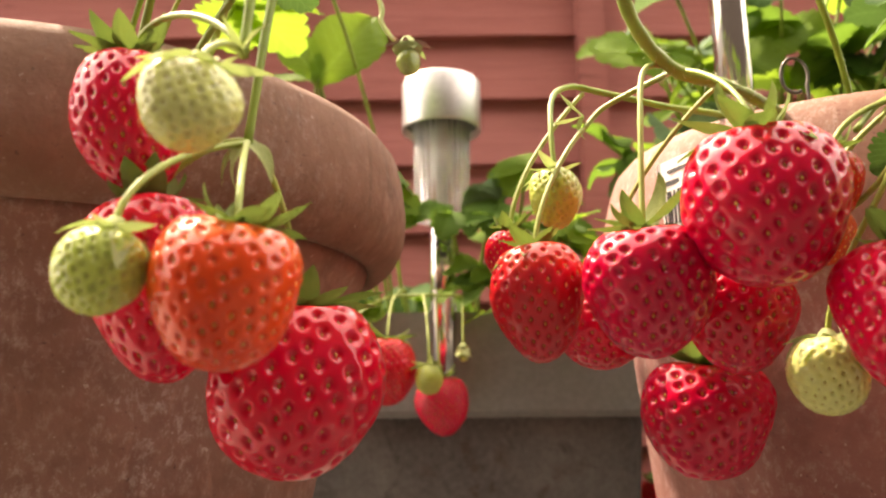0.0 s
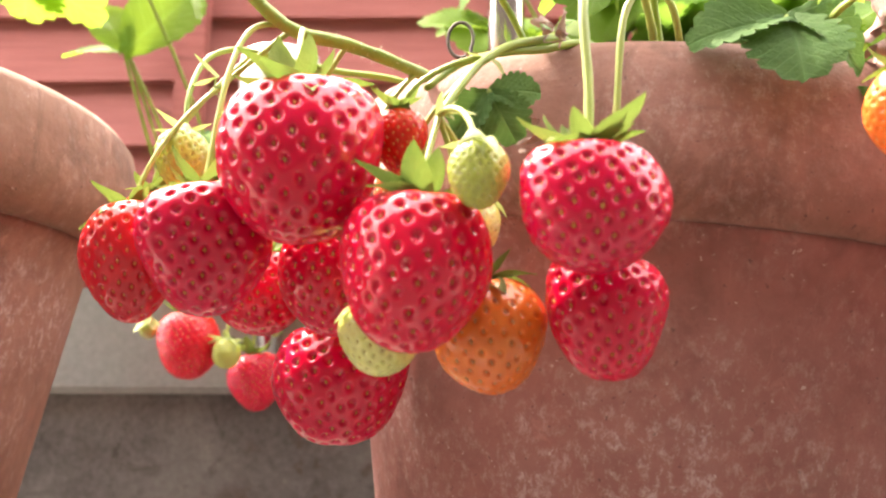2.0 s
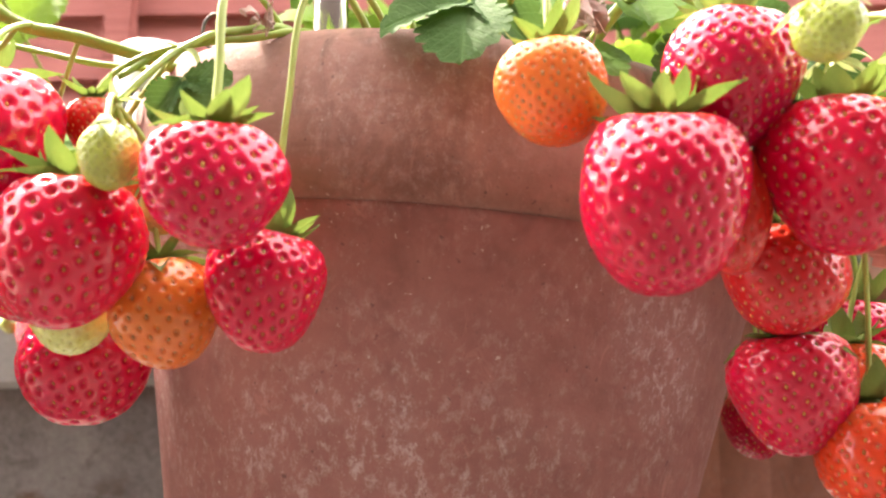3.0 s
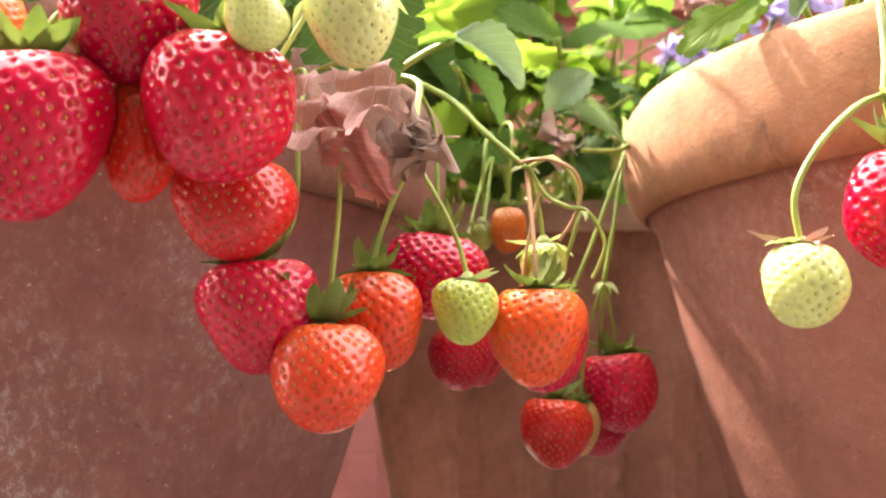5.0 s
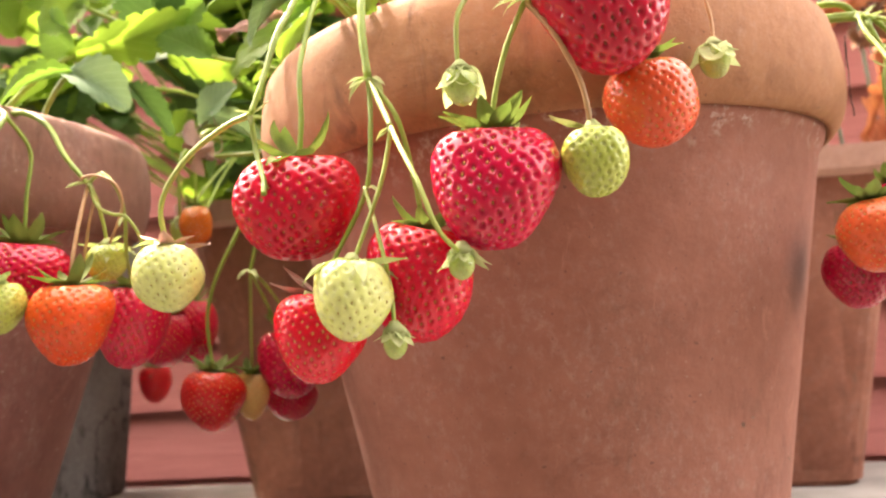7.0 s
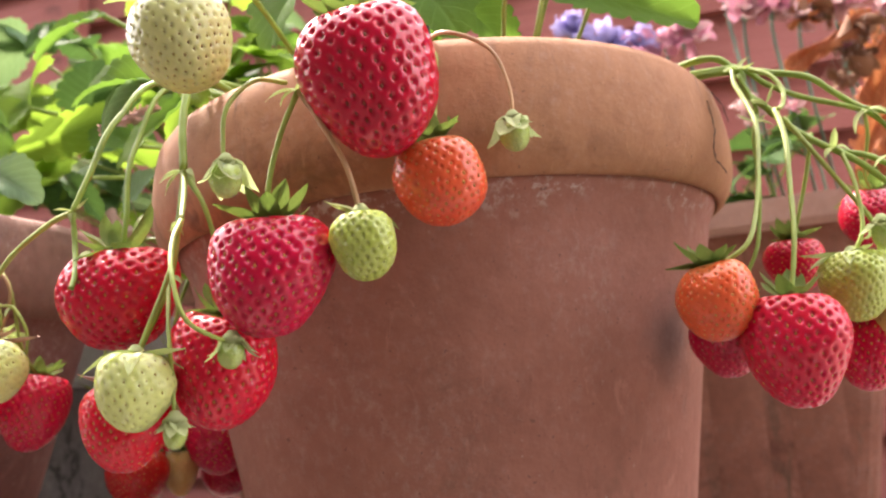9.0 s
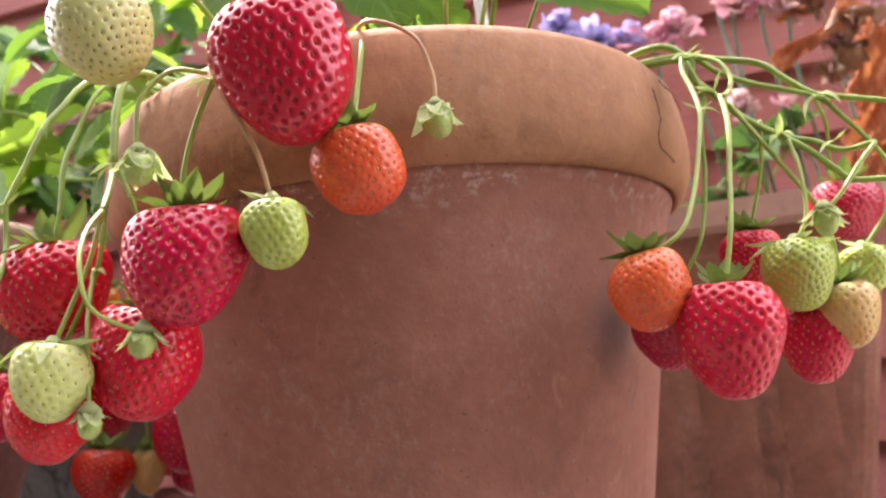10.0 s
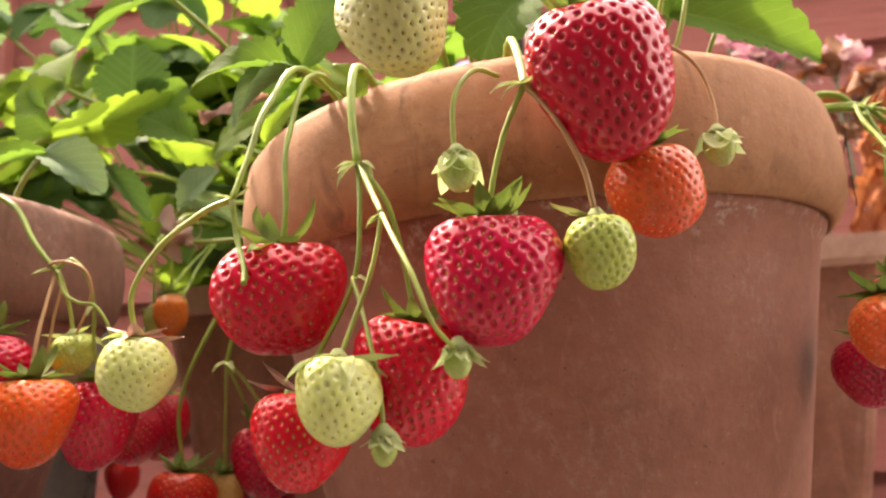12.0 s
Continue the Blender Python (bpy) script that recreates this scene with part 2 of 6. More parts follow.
sepal_bud = green("sepal_bud_pale", (0.46, 0.54, 0.24), (0.58, 0.63, 0.34), (0.62, 0.64, 0.4), 0.38, 0.55, False, (0.5, 0.6, 0.25))
sepal_pink = plain("sepal_dried_pink", (0.52, 0.33, 0.27), 0.7, vary=0.3, scale=300)
leaf_dead = green("leaf_dead_pinkish_brown", (0.3, 0.17, 0.15), (0.46, 0.3, 0.27), (0.52, 0.37, 0.34), 0.2, 0.7, glow=(0.4, 0.2, 0.12))
leaf_orange = green("leaf_orange_red", (0.46, 0.15, 0.08), (0.58, 0.26, 0.12), (0.52, 0.18, 0.12), 0.3, 0.6, glow=(0.5, 0.2, 0.06))
leaf_rust = plain("withered_rust_brown", (0.24, 0.11, 0.055), 0.8, vary=0.5, scale=160)
leaf_curl_pale = plain("dried_thread", (0.36, 0.26, 0.21), 0.85, vary=0.4, scale=200)
leaf_dead_red = green("leaf_dead_reddish", (0.34, 0.12, 0.1), (0.46, 0.2, 0.17), (0.5, 0.26, 0.22), 0.25, 0.6, glow=(0.45, 0.15, 0.1))
leaf_curl = plain("leaf_dead_grey_brown", (0.34, 0.235, 0.19), 0.85, vary=0.5, scale=180, bump=0.001)
stalk_green = plain("stalk_green", (0.2, 0.29, 0.04), 0.5, vary=0.22, scale=70)
stalk_pale = plain("stalk_pale_yellow_green", (0.27, 0.34, 0.065), 0.5, vary=0.2, scale=70)
stalk_red = plain("stalk_reddish", (0.42, 0.25, 0.12), 0.5, vary=0.3, scale=70)
hair_white = plain("stalk_hair", (0.62, 0.66, 0.42), 0.6)
soil_mat = plain("potting_soil", (0.035, 0.024, 0.018), 0.95, vary=0.6, scale=160, bump=0.004)
steel = plain("brushed_steel", (0.62, 0.62, 0.6), 0.42, 1.0, vary=0.08, scale=300)
chrome = plain("polished_steel", (0.72, 0.72, 0.71), 0.1, 1.0, vary=0.04, scale=40)
wire_mat = plain("rusty_wire", (0.1, 0.085, 0.075), 0.5, 0.7, vary=0.4, scale=500)
black_rubber = plain("black_plastic", (0.02, 0.023, 0.028), 0.45)
blue_tube = plain("dark_blue_cane", (0.02, 0.03, 0.055), 0.35)
white_paper = plain("white_paper", (0.74, 0.73, 0.7), 0.6, vary=0.06)
ink = plain("black_ink", (0.03, 0.03, 0.03), 0.5)
white_plastic = plain("white_plastic", (0.7, 0.7, 0.66), 0.4, vary=0.05)


def petal(name, a, c):
    return green(name, a, c, c, 0.45, 0.6, False, c)


pink_petal = petal("pink_petal", (0.55, 0.2, 0.32), (0.68, 0.34, 0.43))
pale_petal = petal("pale_pink_petal", (0.6, 0.36, 0.38), (0.68, 0.48, 0.47))
violet_petal = petal("violet_petal", (0.28, 0.24, 0.5), (0.42, 0.37, 0.62))
wilted_petal = petal("wilted_orange_petal", (0.42, 0.14, 0.05), (0.55, 0.24, 0.1))
blue_stalk = plain("blue_green_stalk", (0.13, 0.22, 0.17), 0.6)


def clear_plastic():
    m, nt, b = material("clear_acrylic", 0.07)
    b.inputs["Base Color"].default_value = (0.93, 0.94, 0.93, 1)
    b.inputs["Transmission Weight"].default_value = 0.88
    b.inputs["IOR"].default_value = 1.3
    return m


acrylic = clear_plastic()


def slate():
    """Fibre-clay trough: blue-grey, clean on the rim, stained and cracked below."""
    m, nt, b = material("slate_grey_clay", 0.72, spec=0.3)
    v = coords(nt)
    base = ramp(nt, noisy(nt, v, 9, 5), (0.3, (0.17, 0.188, 0.18)), (0.7, (0.235, 0.255, 0.245)))
    base = blend(nt, 0.25, base, ramp(nt, noisy(nt, v, 260, 3), (0.3, grey(0.06)), (0.7, grey(0.22))))
    nt.links.new(base, b.inputs["Base Color"])
    relief(nt, b, noisy(nt, v, 300, 4), 0.2, 0.001)
    return m


def slate_stained():
    m, nt, b = material("slate_grey_clay_stained", 0.85, spec=0.2)
    v = coords(nt)
    base = ramp(nt, noisy(nt, v, 7, 6, 0.6), (0.36, (0.05, 0.047, 0.043)), (0.64, (0.15, 0.145, 0.135)))
    base = blend(nt, 0.25, base, ramp(nt, noisy(nt, v, 230, 6, 0.75), (0.36, grey(0.02)), (0.66, grey(0.2))))
    blot = ramp(nt, noisy(nt, v, 26, 5, 0.65, 0.8), (0.58, grey(0)), (0.68, grey(1)))
    base = blend(nt, calc(nt, "MULTIPLY", blot, 0.7), base, (0.03, 0.024, 0.018))
    rust = calc(nt, "MULTIPLY", ramp(nt, noisy(nt, v, 34, 4, 0.6), (0.56, grey(0)), (0.64, grey(1))), ramp(nt, noisy(nt, v, 9, 2), (0.5, grey(0)), (0.6, grey(1))))
    base = blend(nt, calc(nt, "MULTIPLY", rust, 0.7), base, (0.06, 0.032, 0.02))
    pale = ramp(nt, noisy(nt, v, 55, 4, 0.7), (0.66, grey(0)), (0.74, grey(1)))
    base = blend(nt, calc(nt, "MULTIPLY", pale, 0.6), base, (0.19, 0.185, 0.165))
    line = calc(nt, "ABSOLUTE", calc(nt, "SUBTRACT", noisy(nt, scaled(nt, v, (1, 1, 0.5)), 7, 6, 0.6), 0.5))
    crack = calc(nt, "MULTIPLY", ramp(nt, line, (0.0, grey(1)), (0.009, grey(0))), ramp(nt, noisy(nt, v, 5, 2), (0.42, grey(0)), (0.5, grey(1))))
    nt.links.new(blend(nt, calc(nt, "MULTIPLY", crack, 0.85), base, (0.015, 0.014, 0.013)), b.inputs["Base Color"])
    relief(nt, b, calc(nt, "SUBTRACT", noisy(nt, v, 180, 5), crack), 0.5, 0.0015)
    return m


slate_rim_mat, slate_body_mat = slate(), slate_stained()


def fence_paint():
    m, nt, b = material("red_brown_fence_stain", 0.75, spec=0.25)
    v = coords(nt)
    grain = noisy(nt, scaled(nt, v, (2.5, 40, 60)), 3.0, 5, 0.6, 0.7)
    col = ramp(nt, grain, (0.25, (0.19, 0.055, 0.046)), (0.5, (0.28, 0.087, 0.07)), (0.8, (0.33, 0.115, 0.094)))
    col = blend(nt, calc(nt, "MULTIPLY", per_object(nt), 0.35), col, (0.37, 0.145, 0.13))
    knot = ramp(nt, noisy(nt, scaled(nt, v, (6, 18, 22)), 1.6, 3), (0.66, grey(0)), (0.73, grey(1)))
    col = blend(nt, calc(nt, "MULTIPLY", knot, 0.5), col, (0.08, 0.025, 0.02))
    nt.links.new(col, b.inputs["Base Color"])
    relief(nt, b, grain, 0.4, 0.003)
    return m


fence_mat = fence_paint()
concrete = plain("pale_concrete", (0.24, 0.222, 0.2), 0.88, spec=0.2, vary=0.3, scale=18, bump=0.002)
# near-black, so that the added wall opposite the pots bounces little light
unseen_wall_dark = plain("unseen_wall_dark", (0.035, 0.028, 0.024), 0.9, spec=0.2, vary=0.3, scale=9, bump=0.004)
paving = plain("dark_paving", (0.05, 0.047, 0.043), 0.9, spec=0.2, vary=0.25, scale=5, bump=0.004)


# ---------------------------------------------------------------- mesh helpers
def mesh_of(name, verts, faces, mat, smooth=True):
    me = bpy.data.meshes.new(name)
    me.from_pydata([tuple(v) for v in verts], [], [tuple(f) for f in faces])
    me.materials.append(mat)
    if smooth:
        me.polygons.foreach_set("use_smooth", [True] * len(me.polygons))
    me.update()
    return me


def thing(name, at, label, category, group="", kind="", turn=(0, 0, 0)):
    ob = new(name)
    ob.empty_display_size = 0.01
    ob.matrix_basis = pose(*at, *turn)
    return tagged(ob, label, category, group, kind)


def part(name, me, parent, at=(0, 0, 0), turn=None, scale=1.0, label=""):
    ob = new(name, me)
    ob.parent = parent
    rot = turn if turn is not None else Matrix.Identity(3)
    if isinstance(rot, tuple):
        rot = Euler([radians(a) for a in rot]).to_matrix()
    sc = scale if isinstance(scale, tuple) else (scale, scale, scale)
    ob.matrix_basis = Matrix.Translation(at) @ rot.to_4x4() @ Matrix.Diagonal((*sc, 1))
    return tagged(ob, label)


def lathe(name, profile, mat, seg=96, wobble=0.0, arc=None, rnd=0):
    """A turned body from (radius, height) pairs, smoothed by arc steps; slightly out of round by wobble."""
    prof = np.array(profile, float)
    n = len(prof)
    ang = np.linspace(0, 2 * math.pi, seg, endpoint=False)
    verts = []
    for r, z in prof:
        w = 1 + wobble * (np.sin(2 * ang + rnd) + 0.6 * np.sin(3 * ang + 1.7 * rnd + z * 30)) if r > 1e-5 else np.ones(seg)
        verts += [(r * k * math.cos(a), r * k * math.sin(a), z) for a, k in zip(ang, w)]
    faces = [(i * seg + j, i * seg + (j + 1) % seg, (i + 1) * seg + (j + 1) % seg, (i + 1) * seg + j) for i in range(n - 1) for j in range(seg)]
    return mesh_of(name, verts, faces, mat)


def tube(name, pts, radii, mat, seg=7):
    """A round stalk along points."""
    pts = [Vector(p) for p in pts]
    verts, faces = [], []
    side = None
    for i, p in enumerate(pts):
        d = (pts[min(i + 1, len(pts) - 1)] - pts[max(i - 1, 0)]).normalized()
        if side is None:
            side = d.orthogonal().normalized()
        side = (side - d * side.dot(d)).normalized()
        up = d.cross(side)
        r = radii[i] if isinstance(radii, (list, tuple)) else radii
        verts += [p + (side * math.cos(a) + up * math.sin(a)) * r for a in (2 * math.pi * k / seg for k in range(seg))]
        if i:
            b = (i - 1) * seg
            faces += [(b + k, b + (k + 1) % seg, b + seg + (k + 1) % seg, b + seg + k) for k in range(seg)]
    faces += [tuple(range(seg))[::-1], tuple(len(verts) - seg + k for k in range(seg))]
    return mesh_of(name, verts, faces, mat)


def arc_points(a, b, c, d, n=14):
    a, b, c, d = Vector(a), Vector(b), Vector(c), Vector(d)
    return [a * (1 - t) ** 3 + b * 3 * t * (1 - t) ** 2 + c * 3 * t * t * (1 - t) + d * t ** 3 for t in (k / (n - 1) for k in range(n))]


def block(name, size, mat, bevel=0.002, taper=(0, 0)):
    """A bevelled block standing on z = 0; taper widens its top."""
    bm = bmesh.new()
    bmesh.ops.create_cube(bm, size=1)
    for v in bm.verts:
        top = v.co.z > 0
        v.co = Vector((v.co.x * (size[0] + (taper[0] if top else 0)), v.co.y * (size[1] + (taper[1] if top else 0)), (v.co.z + 0.5) * size[2]))
    bmesh.ops.bevel(bm, geom=bm.edges[:], offset=bevel, segments=2, affect="EDGES", clamp_overlap=True)
    me = bpy.data.meshes.new(name)
    bm.to_mesh(me)
    bm.free()
    me.materials.append(mat)
    return me


def tapered_tray(name, base, top, height, wall, mat, rim=0.0, rim_h=0.0):
    """An open box: base and top are (length, depth); an outward rim of that thickness and height."""
    def ring(lx, ly, z):
        r = min(0.018, lx / 4, ly / 4)
        out = []
        for cx, cy, a0 in ((1, 1, 0), (-1, 1, 90), (-1, -1, 180), (1, -1, 270)):
            for k in range(5):
                a = radians(a0 + 22.5 * k)
                out.append((cx * (lx / 2 - r) + r * math.cos(a), cy * (ly / 2 - r) + r * math.sin(a), z))
        return out

    def at(z, grow=0.0):
        u = z / height
        return ring(base[0] + (top[0] - base[0]) * u + 2 * grow, base[1] + (top[1] - base[1]) * u + 2 * grow, z)
    zr = height - rim_h
    rings = [ring(base[0] - 0.006, base[1] - 0.006, 0), at(0.004), at(zr * 0.33), at(zr * 0.66), at(zr - 0.001)]
    if rim:
        rings += [at(zr, rim * 0.9), at(zr + 0.003, rim), at(height - 0.003, rim), at(height, rim * 0.7)]
    rings += [at(height, -wall * 0.8), at(height - 0.004, -wall), at(0.02, -wall)]
    n = len(rings[0])
    verts = [p for r in rings for p in r]
    faces = [(i * n + j, i * n + (j + 1) % n, (i + 1) * n + (j + 1) % n, (i + 1) * n + j) for i in range(len(rings) - 1) for j in range(n)]
    faces += [tuple(range(n))[::-1], tuple(len(verts) - n + k for k in range(n))]
    return mesh_of(name, verts, faces, mat, smooth=False)


# ---------------------------------------------------------------- ground, ledge, fence
ground = new("ground", mesh_of("ground", [(x * 60, y * 60, -0.46) for x, y in ((-1, -1), (1, -1), (1, 1), (-1, 1))], [(0, 1, 2, 3)], paving, False))
tagged(ground, "dark paved ground round the ledge", "ground", kind="structure")
ledge = new("garden_wall", block("garden_wall", (3.4, 0.62, 0.46), concrete, 0.006))
ledge.matrix_basis = pose(0.3, 0.395, -0.46)
tagged(ledge, "low pale concrete wall that carries the pots", "wall", kind="structure")


# unseen wall, added so that only high sky lights the pots' fronts
sky_blocker = new("wall_south", block("wall_south", (9.0, 0.25, 3.3), unseen_wall_dark, 0.01))
sky_blocker.matrix_basis = pose(0.3, -1.55, -0.46)
tagged(sky_blocker, "unseen dark wall added opposite the pots to block low sky", "wall", kind="structure")


def overlap_fence(y0):
    """Horizontal overlapping boards with upright battens in front."""
    f = thing("fence", (0.3, y0, -0.46), "red-brown stained overlap fence panel of rough boards", "fence", kind="structure")
    rnd = random.Random(4)
    step, first = 0.0845, -0.0375
    k = 0
    z = first - 0.0845 * 4
    while z < 0.84:
        n = 30
        verts, h = [], 0.098
        wav = [0.0015 * math.sin(i * 0.7 + k) + rnd.uniform(-0.0012, 0.0012) for i in range(n + 1)]
        for i in range(n + 1):
            x = -1.9 + 3.8 * i / n
            lo = wav[i]
            verts += [(x, -0.012, lo), (x, 0.0, lo - 0.001), (x, 0.012, h), (x, 0.004, h)]
        faces = [(4 * i + a, 4 * (i + 1) + a, 4 * (i + 1) + (a + 1) % 4, 4 * i + (a + 1) % 4) for i in range(n) for a in range(4)]
        part("board", mesh_of("board", verts, faces, fence_mat, False), f, (rnd.uniform(-0.05, 0.05), 0, z + 0.46), (0, rnd.uniform(-0.15, 0.15), 0))
        z += step
        k += 1
    batten = block("batten", (0.036, 0.02, 1.37), fence_mat, 0.002)
    for x in (-1.32, -0.76, -0.2, 0.192, 0.64, 1.12, 1.6):
        part("batten", batten, f, (x - 0.3, -0.0235, 0))
    return f


overlap_fence(1.0)


# ---------------------------------------------------------------- pots and troughs
def clay_pot(at, mat, collar_mat, label, r_lip, r_mid, slope, h, lip_h, lean=(0, 0), rnd=0.0):
    """A flowerpot with a thick rolled collar, and soil inside. r_mid is the body's radius 0.117 m up."""
    p = thing("flowerpot", at, label, "flowerpot", "clay flowerpots along the ledge", turn=(lean[0], lean[1], 0))
    body = lambda z: r_mid + slope * (z - 0.117)
    zl = h - lip_h
    prof = [(0, 0), (body(0) - 0.006, 0), (body(0) - 0.0015, 0.0015), (body(0.005), 0.005)]
    prof += [(body(z), z) for z in np.linspace(0.015, zl - 0.006, 14)]
    prof += [(body(zl) + 0.0006, zl - 0.0035), (body(zl) + 0.0018, zl - 0.001), (body(zl) + 0.0026, zl + 0.002), (body(zl) - 0.0004, zl + 0.006)]
    part("clay_body", lathe("clay_body", prof, mat, 128, 0.0022, rnd=rnd), p)
    b, low = r_lip - body(zl), 0.019
    prof = [(body(zl) - 0.003, zl + 0.006), (body(zl) + 0.001, zl + 0.004), (body(zl) + 0.003, zl + 0.0012)]
    prof += [(body(zl) + b * (0.22 + 0.78 * math.sin(a)), zl + low * (1 - math.cos(a))) for a in np.linspace(0.12, 1.5, 12)]
    prof += [(r_lip, zl + lip_h * 0.5), (r_lip - 0.0012, h - 0.014), (r_lip - 0.003, h - 0.006), (r_lip - 0.0065, h - 0.0015), (r_lip - 0.011, h)]
    prof += [(r_lip - 0.0145, h - 0.0025), (r_lip - 0.017, h - 0.008), (r_lip - 0.019, h - 0.05)]
    part("collar", lathe("collar", prof, collar_mat, 128, 0.0022, rnd=rnd), p, label="thick rolled collar")
    rs = random.Random(int(rnd * 10) + 5)
    soil = [(0, h - 0.018)] + [(r * (r_lip - 0.0185), h - 0.018 - 0.006 * r * r + rs.uniform(-0.002, 0.002)) for r in np.linspace(0.1, 1, 9)]
    part("soil", lathe("soil", soil, soil_mat, 48, 0.01, rnd=rnd), p, label="dark crumbly potting soil")
    return p


pot_1 = clay_pot((-0.134, 0.309, 0), clay_old, clay_collar_old, "weathered brown terracotta flowerpot with a dull rolled rim", 0.1236, 0.0886, 0.2, 0.2535, 0.047, rnd=0.3)
pot_2 = clay_pot((0.1725, 0.333, 0.004), clay_mid, clay_collar_mid, "terracotta flowerpot bloomed with white lime, leaning sideways", 0.1255, 0.0999, 0.2225, 0.239, 0.05, lean=(1.6, 6.2), rnd=1.1)
pot_3 = clay_pot((0.527, 0.339, 0), clay_new, clay_collar_new, "clean orange terracotta flowerpot with a thick rolled rim", 0.1254, 0.0998, 0.1916, 0.2373, 0.0482, lean=(0, -1.2), rnd=2.0)

# price sticker on the collar of the leaning pot, with unreadable print as bars
def price_sticker(centre, radius, a0, a1, z0, z1):
    s = thing("price_sticker", centre, "white barcode sticker on the rim of a terracotta pot", "sticker")
    n = 10
    verts = [(radius * math.cos(a), radius * math.sin(a), z) for a in np.linspace(a0, a1, n) for z in (z0, z1)]
    verts += [((radius + 0.0004) * math.cos(a), (radius + 0.0004) * math.sin(a), z) for a in np.linspace(a0, a1, n) for z in (z0, z1)]
    m = 2 * n
    faces = []
    for o in (0, m):
        faces += [(o + 2 * i, o + 2 * i + 2, o + 2 * i + 3, o + 2 * i + 1) for i in range(n - 1)]
    faces += [(0, 1, m + 1, m), (m - 2, m - 1, 2 * m - 1, 2 * m - 2)]
    part("paper", mesh_of("paper", verts, faces, white_paper), s)
    rnd = random.Random(3)
    r = radius + 0.0009

    def bar(b0, b1, za, zb, name):
        v = [(q * math.cos(a), q * math.sin(a), z) for q in (r - 0.0004, r) for a in (b0, b1) for z in (za, zb)]
        part(name, mesh_of(name, v, [(4, 6, 7, 5), (0, 1, 3, 2), (0, 4, 5, 1), (2, 3, 7, 6), (0, 2, 6, 4), (1, 5, 7, 3)], ink, False), s)
    a = a0 + 0.03
    while a < a1 - 0.03:
        w = rnd.choice((0.0025, 0.004, 0.006))
        bar(a, a + w, z0 + 0.003, z0 + (z1 - z0) * 0.58, "barcode_bar")
        a += w + rnd.choice((0.005, 0.008, 0.011))
    bar(a0 + 0.04, a1 - 0.04, z0 + (z1 - z0) * 0.66, z0 + (z1 - z0) * 0.72, "print_line")
    bar(a0 + 0.05, a1 - 0.1, z0 + (z1 - z0) * 0.82, z0 + (z1 - z0) * 0.86, "print_line")
    return s


price_sticker((0.199, 0.323, 0), 0.1272, math.atan2(0.281 - 0.323, 0.0803 - 0.199) % (2 * math.pi), math.atan2(0.262 - 0.323, 0.088 - 0.199) % (2 * math.pi) + 0.12, 0.2125, 0.2385)


crack_mat = plain("dark_crack", (0.05, 0.032, 0.024), 0.95, vary=0.3)


def crack(owner, pts, r, label=""):
    """A hairline crack: a thin dark thread half sunk in the surface."""
    inv = owner.matrix_basis.inverted()
    p = [inv @ Vector(q) for q in pts]
    fine = [p[i].lerp(p[i + 1], k / 4) + Vector((math.sin(7 * i + 2 * k), 0, math.cos(5 * i + 3 * k))) * r * 0.35 for i in range(len(p) - 1) for k in range(4)] + [p[-1]]
    n = len(fine)
    part("crack", tube("crack", fine, [r * (0.4 + 0.6 * abs(math.sin(2.1 * i + 1))) for i in range(n)], crack_mat, 5), owner, label=label)


def slate_trough():
    t = thing("trough", (-0.17, 0.617, 0), "grey slate-coloured trough, smooth rim over a stained, cracked body", "planter")
    part("body", tapered_tray("body", (0.585, 0.142), (0.605, 0.158), 0.158, 0.012, slate_body_mat), t)
    rim = tapered_tray("rim", (0.635, 0.178), (0.64, 0.182), 0.066, 0.02, slate_rim_mat)
    part("rim", rim, t, (0, 0, 0.157), label="smooth grey rim band")
    n = 14
    rs = random.Random(8)
    verts = [(-0.295 + 0.59 * i / n, -0.07 + 0.14 * j / 4, rs.uniform(-0.006, 0.006)) for i in range(n + 1) for j in range(5)]
    faces = [(i * 5 + j, (i + 1) * 5 + j, (i + 1) * 5 + j + 1, i * 5 + j + 1) for i in range(n) for j in range(4)]
    part("soil", mesh_of("soil", verts, faces, soil_mat), t, (0, 0, 0.2), label="dark crumbly potting soil")
    return t


trough = slate_trough()
crack(trough, [(0.0394, 0.5405, 0.1526), (0.042, 0.541, 0.1394), (0.04, 0.5418, 0.1291), (0.0457, 0.5424, 0.1189), (0.0489, 0.543, 0.1)], 0.0008, "hairline crack")
crack(trough, [(0.042, 0.541, 0.1394), (0.0568, 0.5412, 0.1359), (0.0618, 0.542, 0.12)], 0.0006)
crack(trough, [(-0.02, 0.5415, 0.135), (-0.012, 0.542, 0.12), (-0.018, 0.543, 0.1)], 0.0006)
# a flake nearly loose from the collar of the clean pot
crack(pot_3, [(0.6393, 0.2885, 0.2215), (0.6402, 0.2905, 0.2162), (0.6406, 0.2915, 0.2107), (0.6391, 0.2876, 0.2038), (0.6393, 0.2882, 0.1993), (0.6416, 0.2935, 0.1975), (0.643, 0.298, 0.196)], 0.0003, "crack round a loose flake")
crack(pot_3, [(0.6415, 0.294, 0.2262), (0.6455, 0.306, 0.2245), (0.6475, 0.316, 0.2208)], 0.0003)


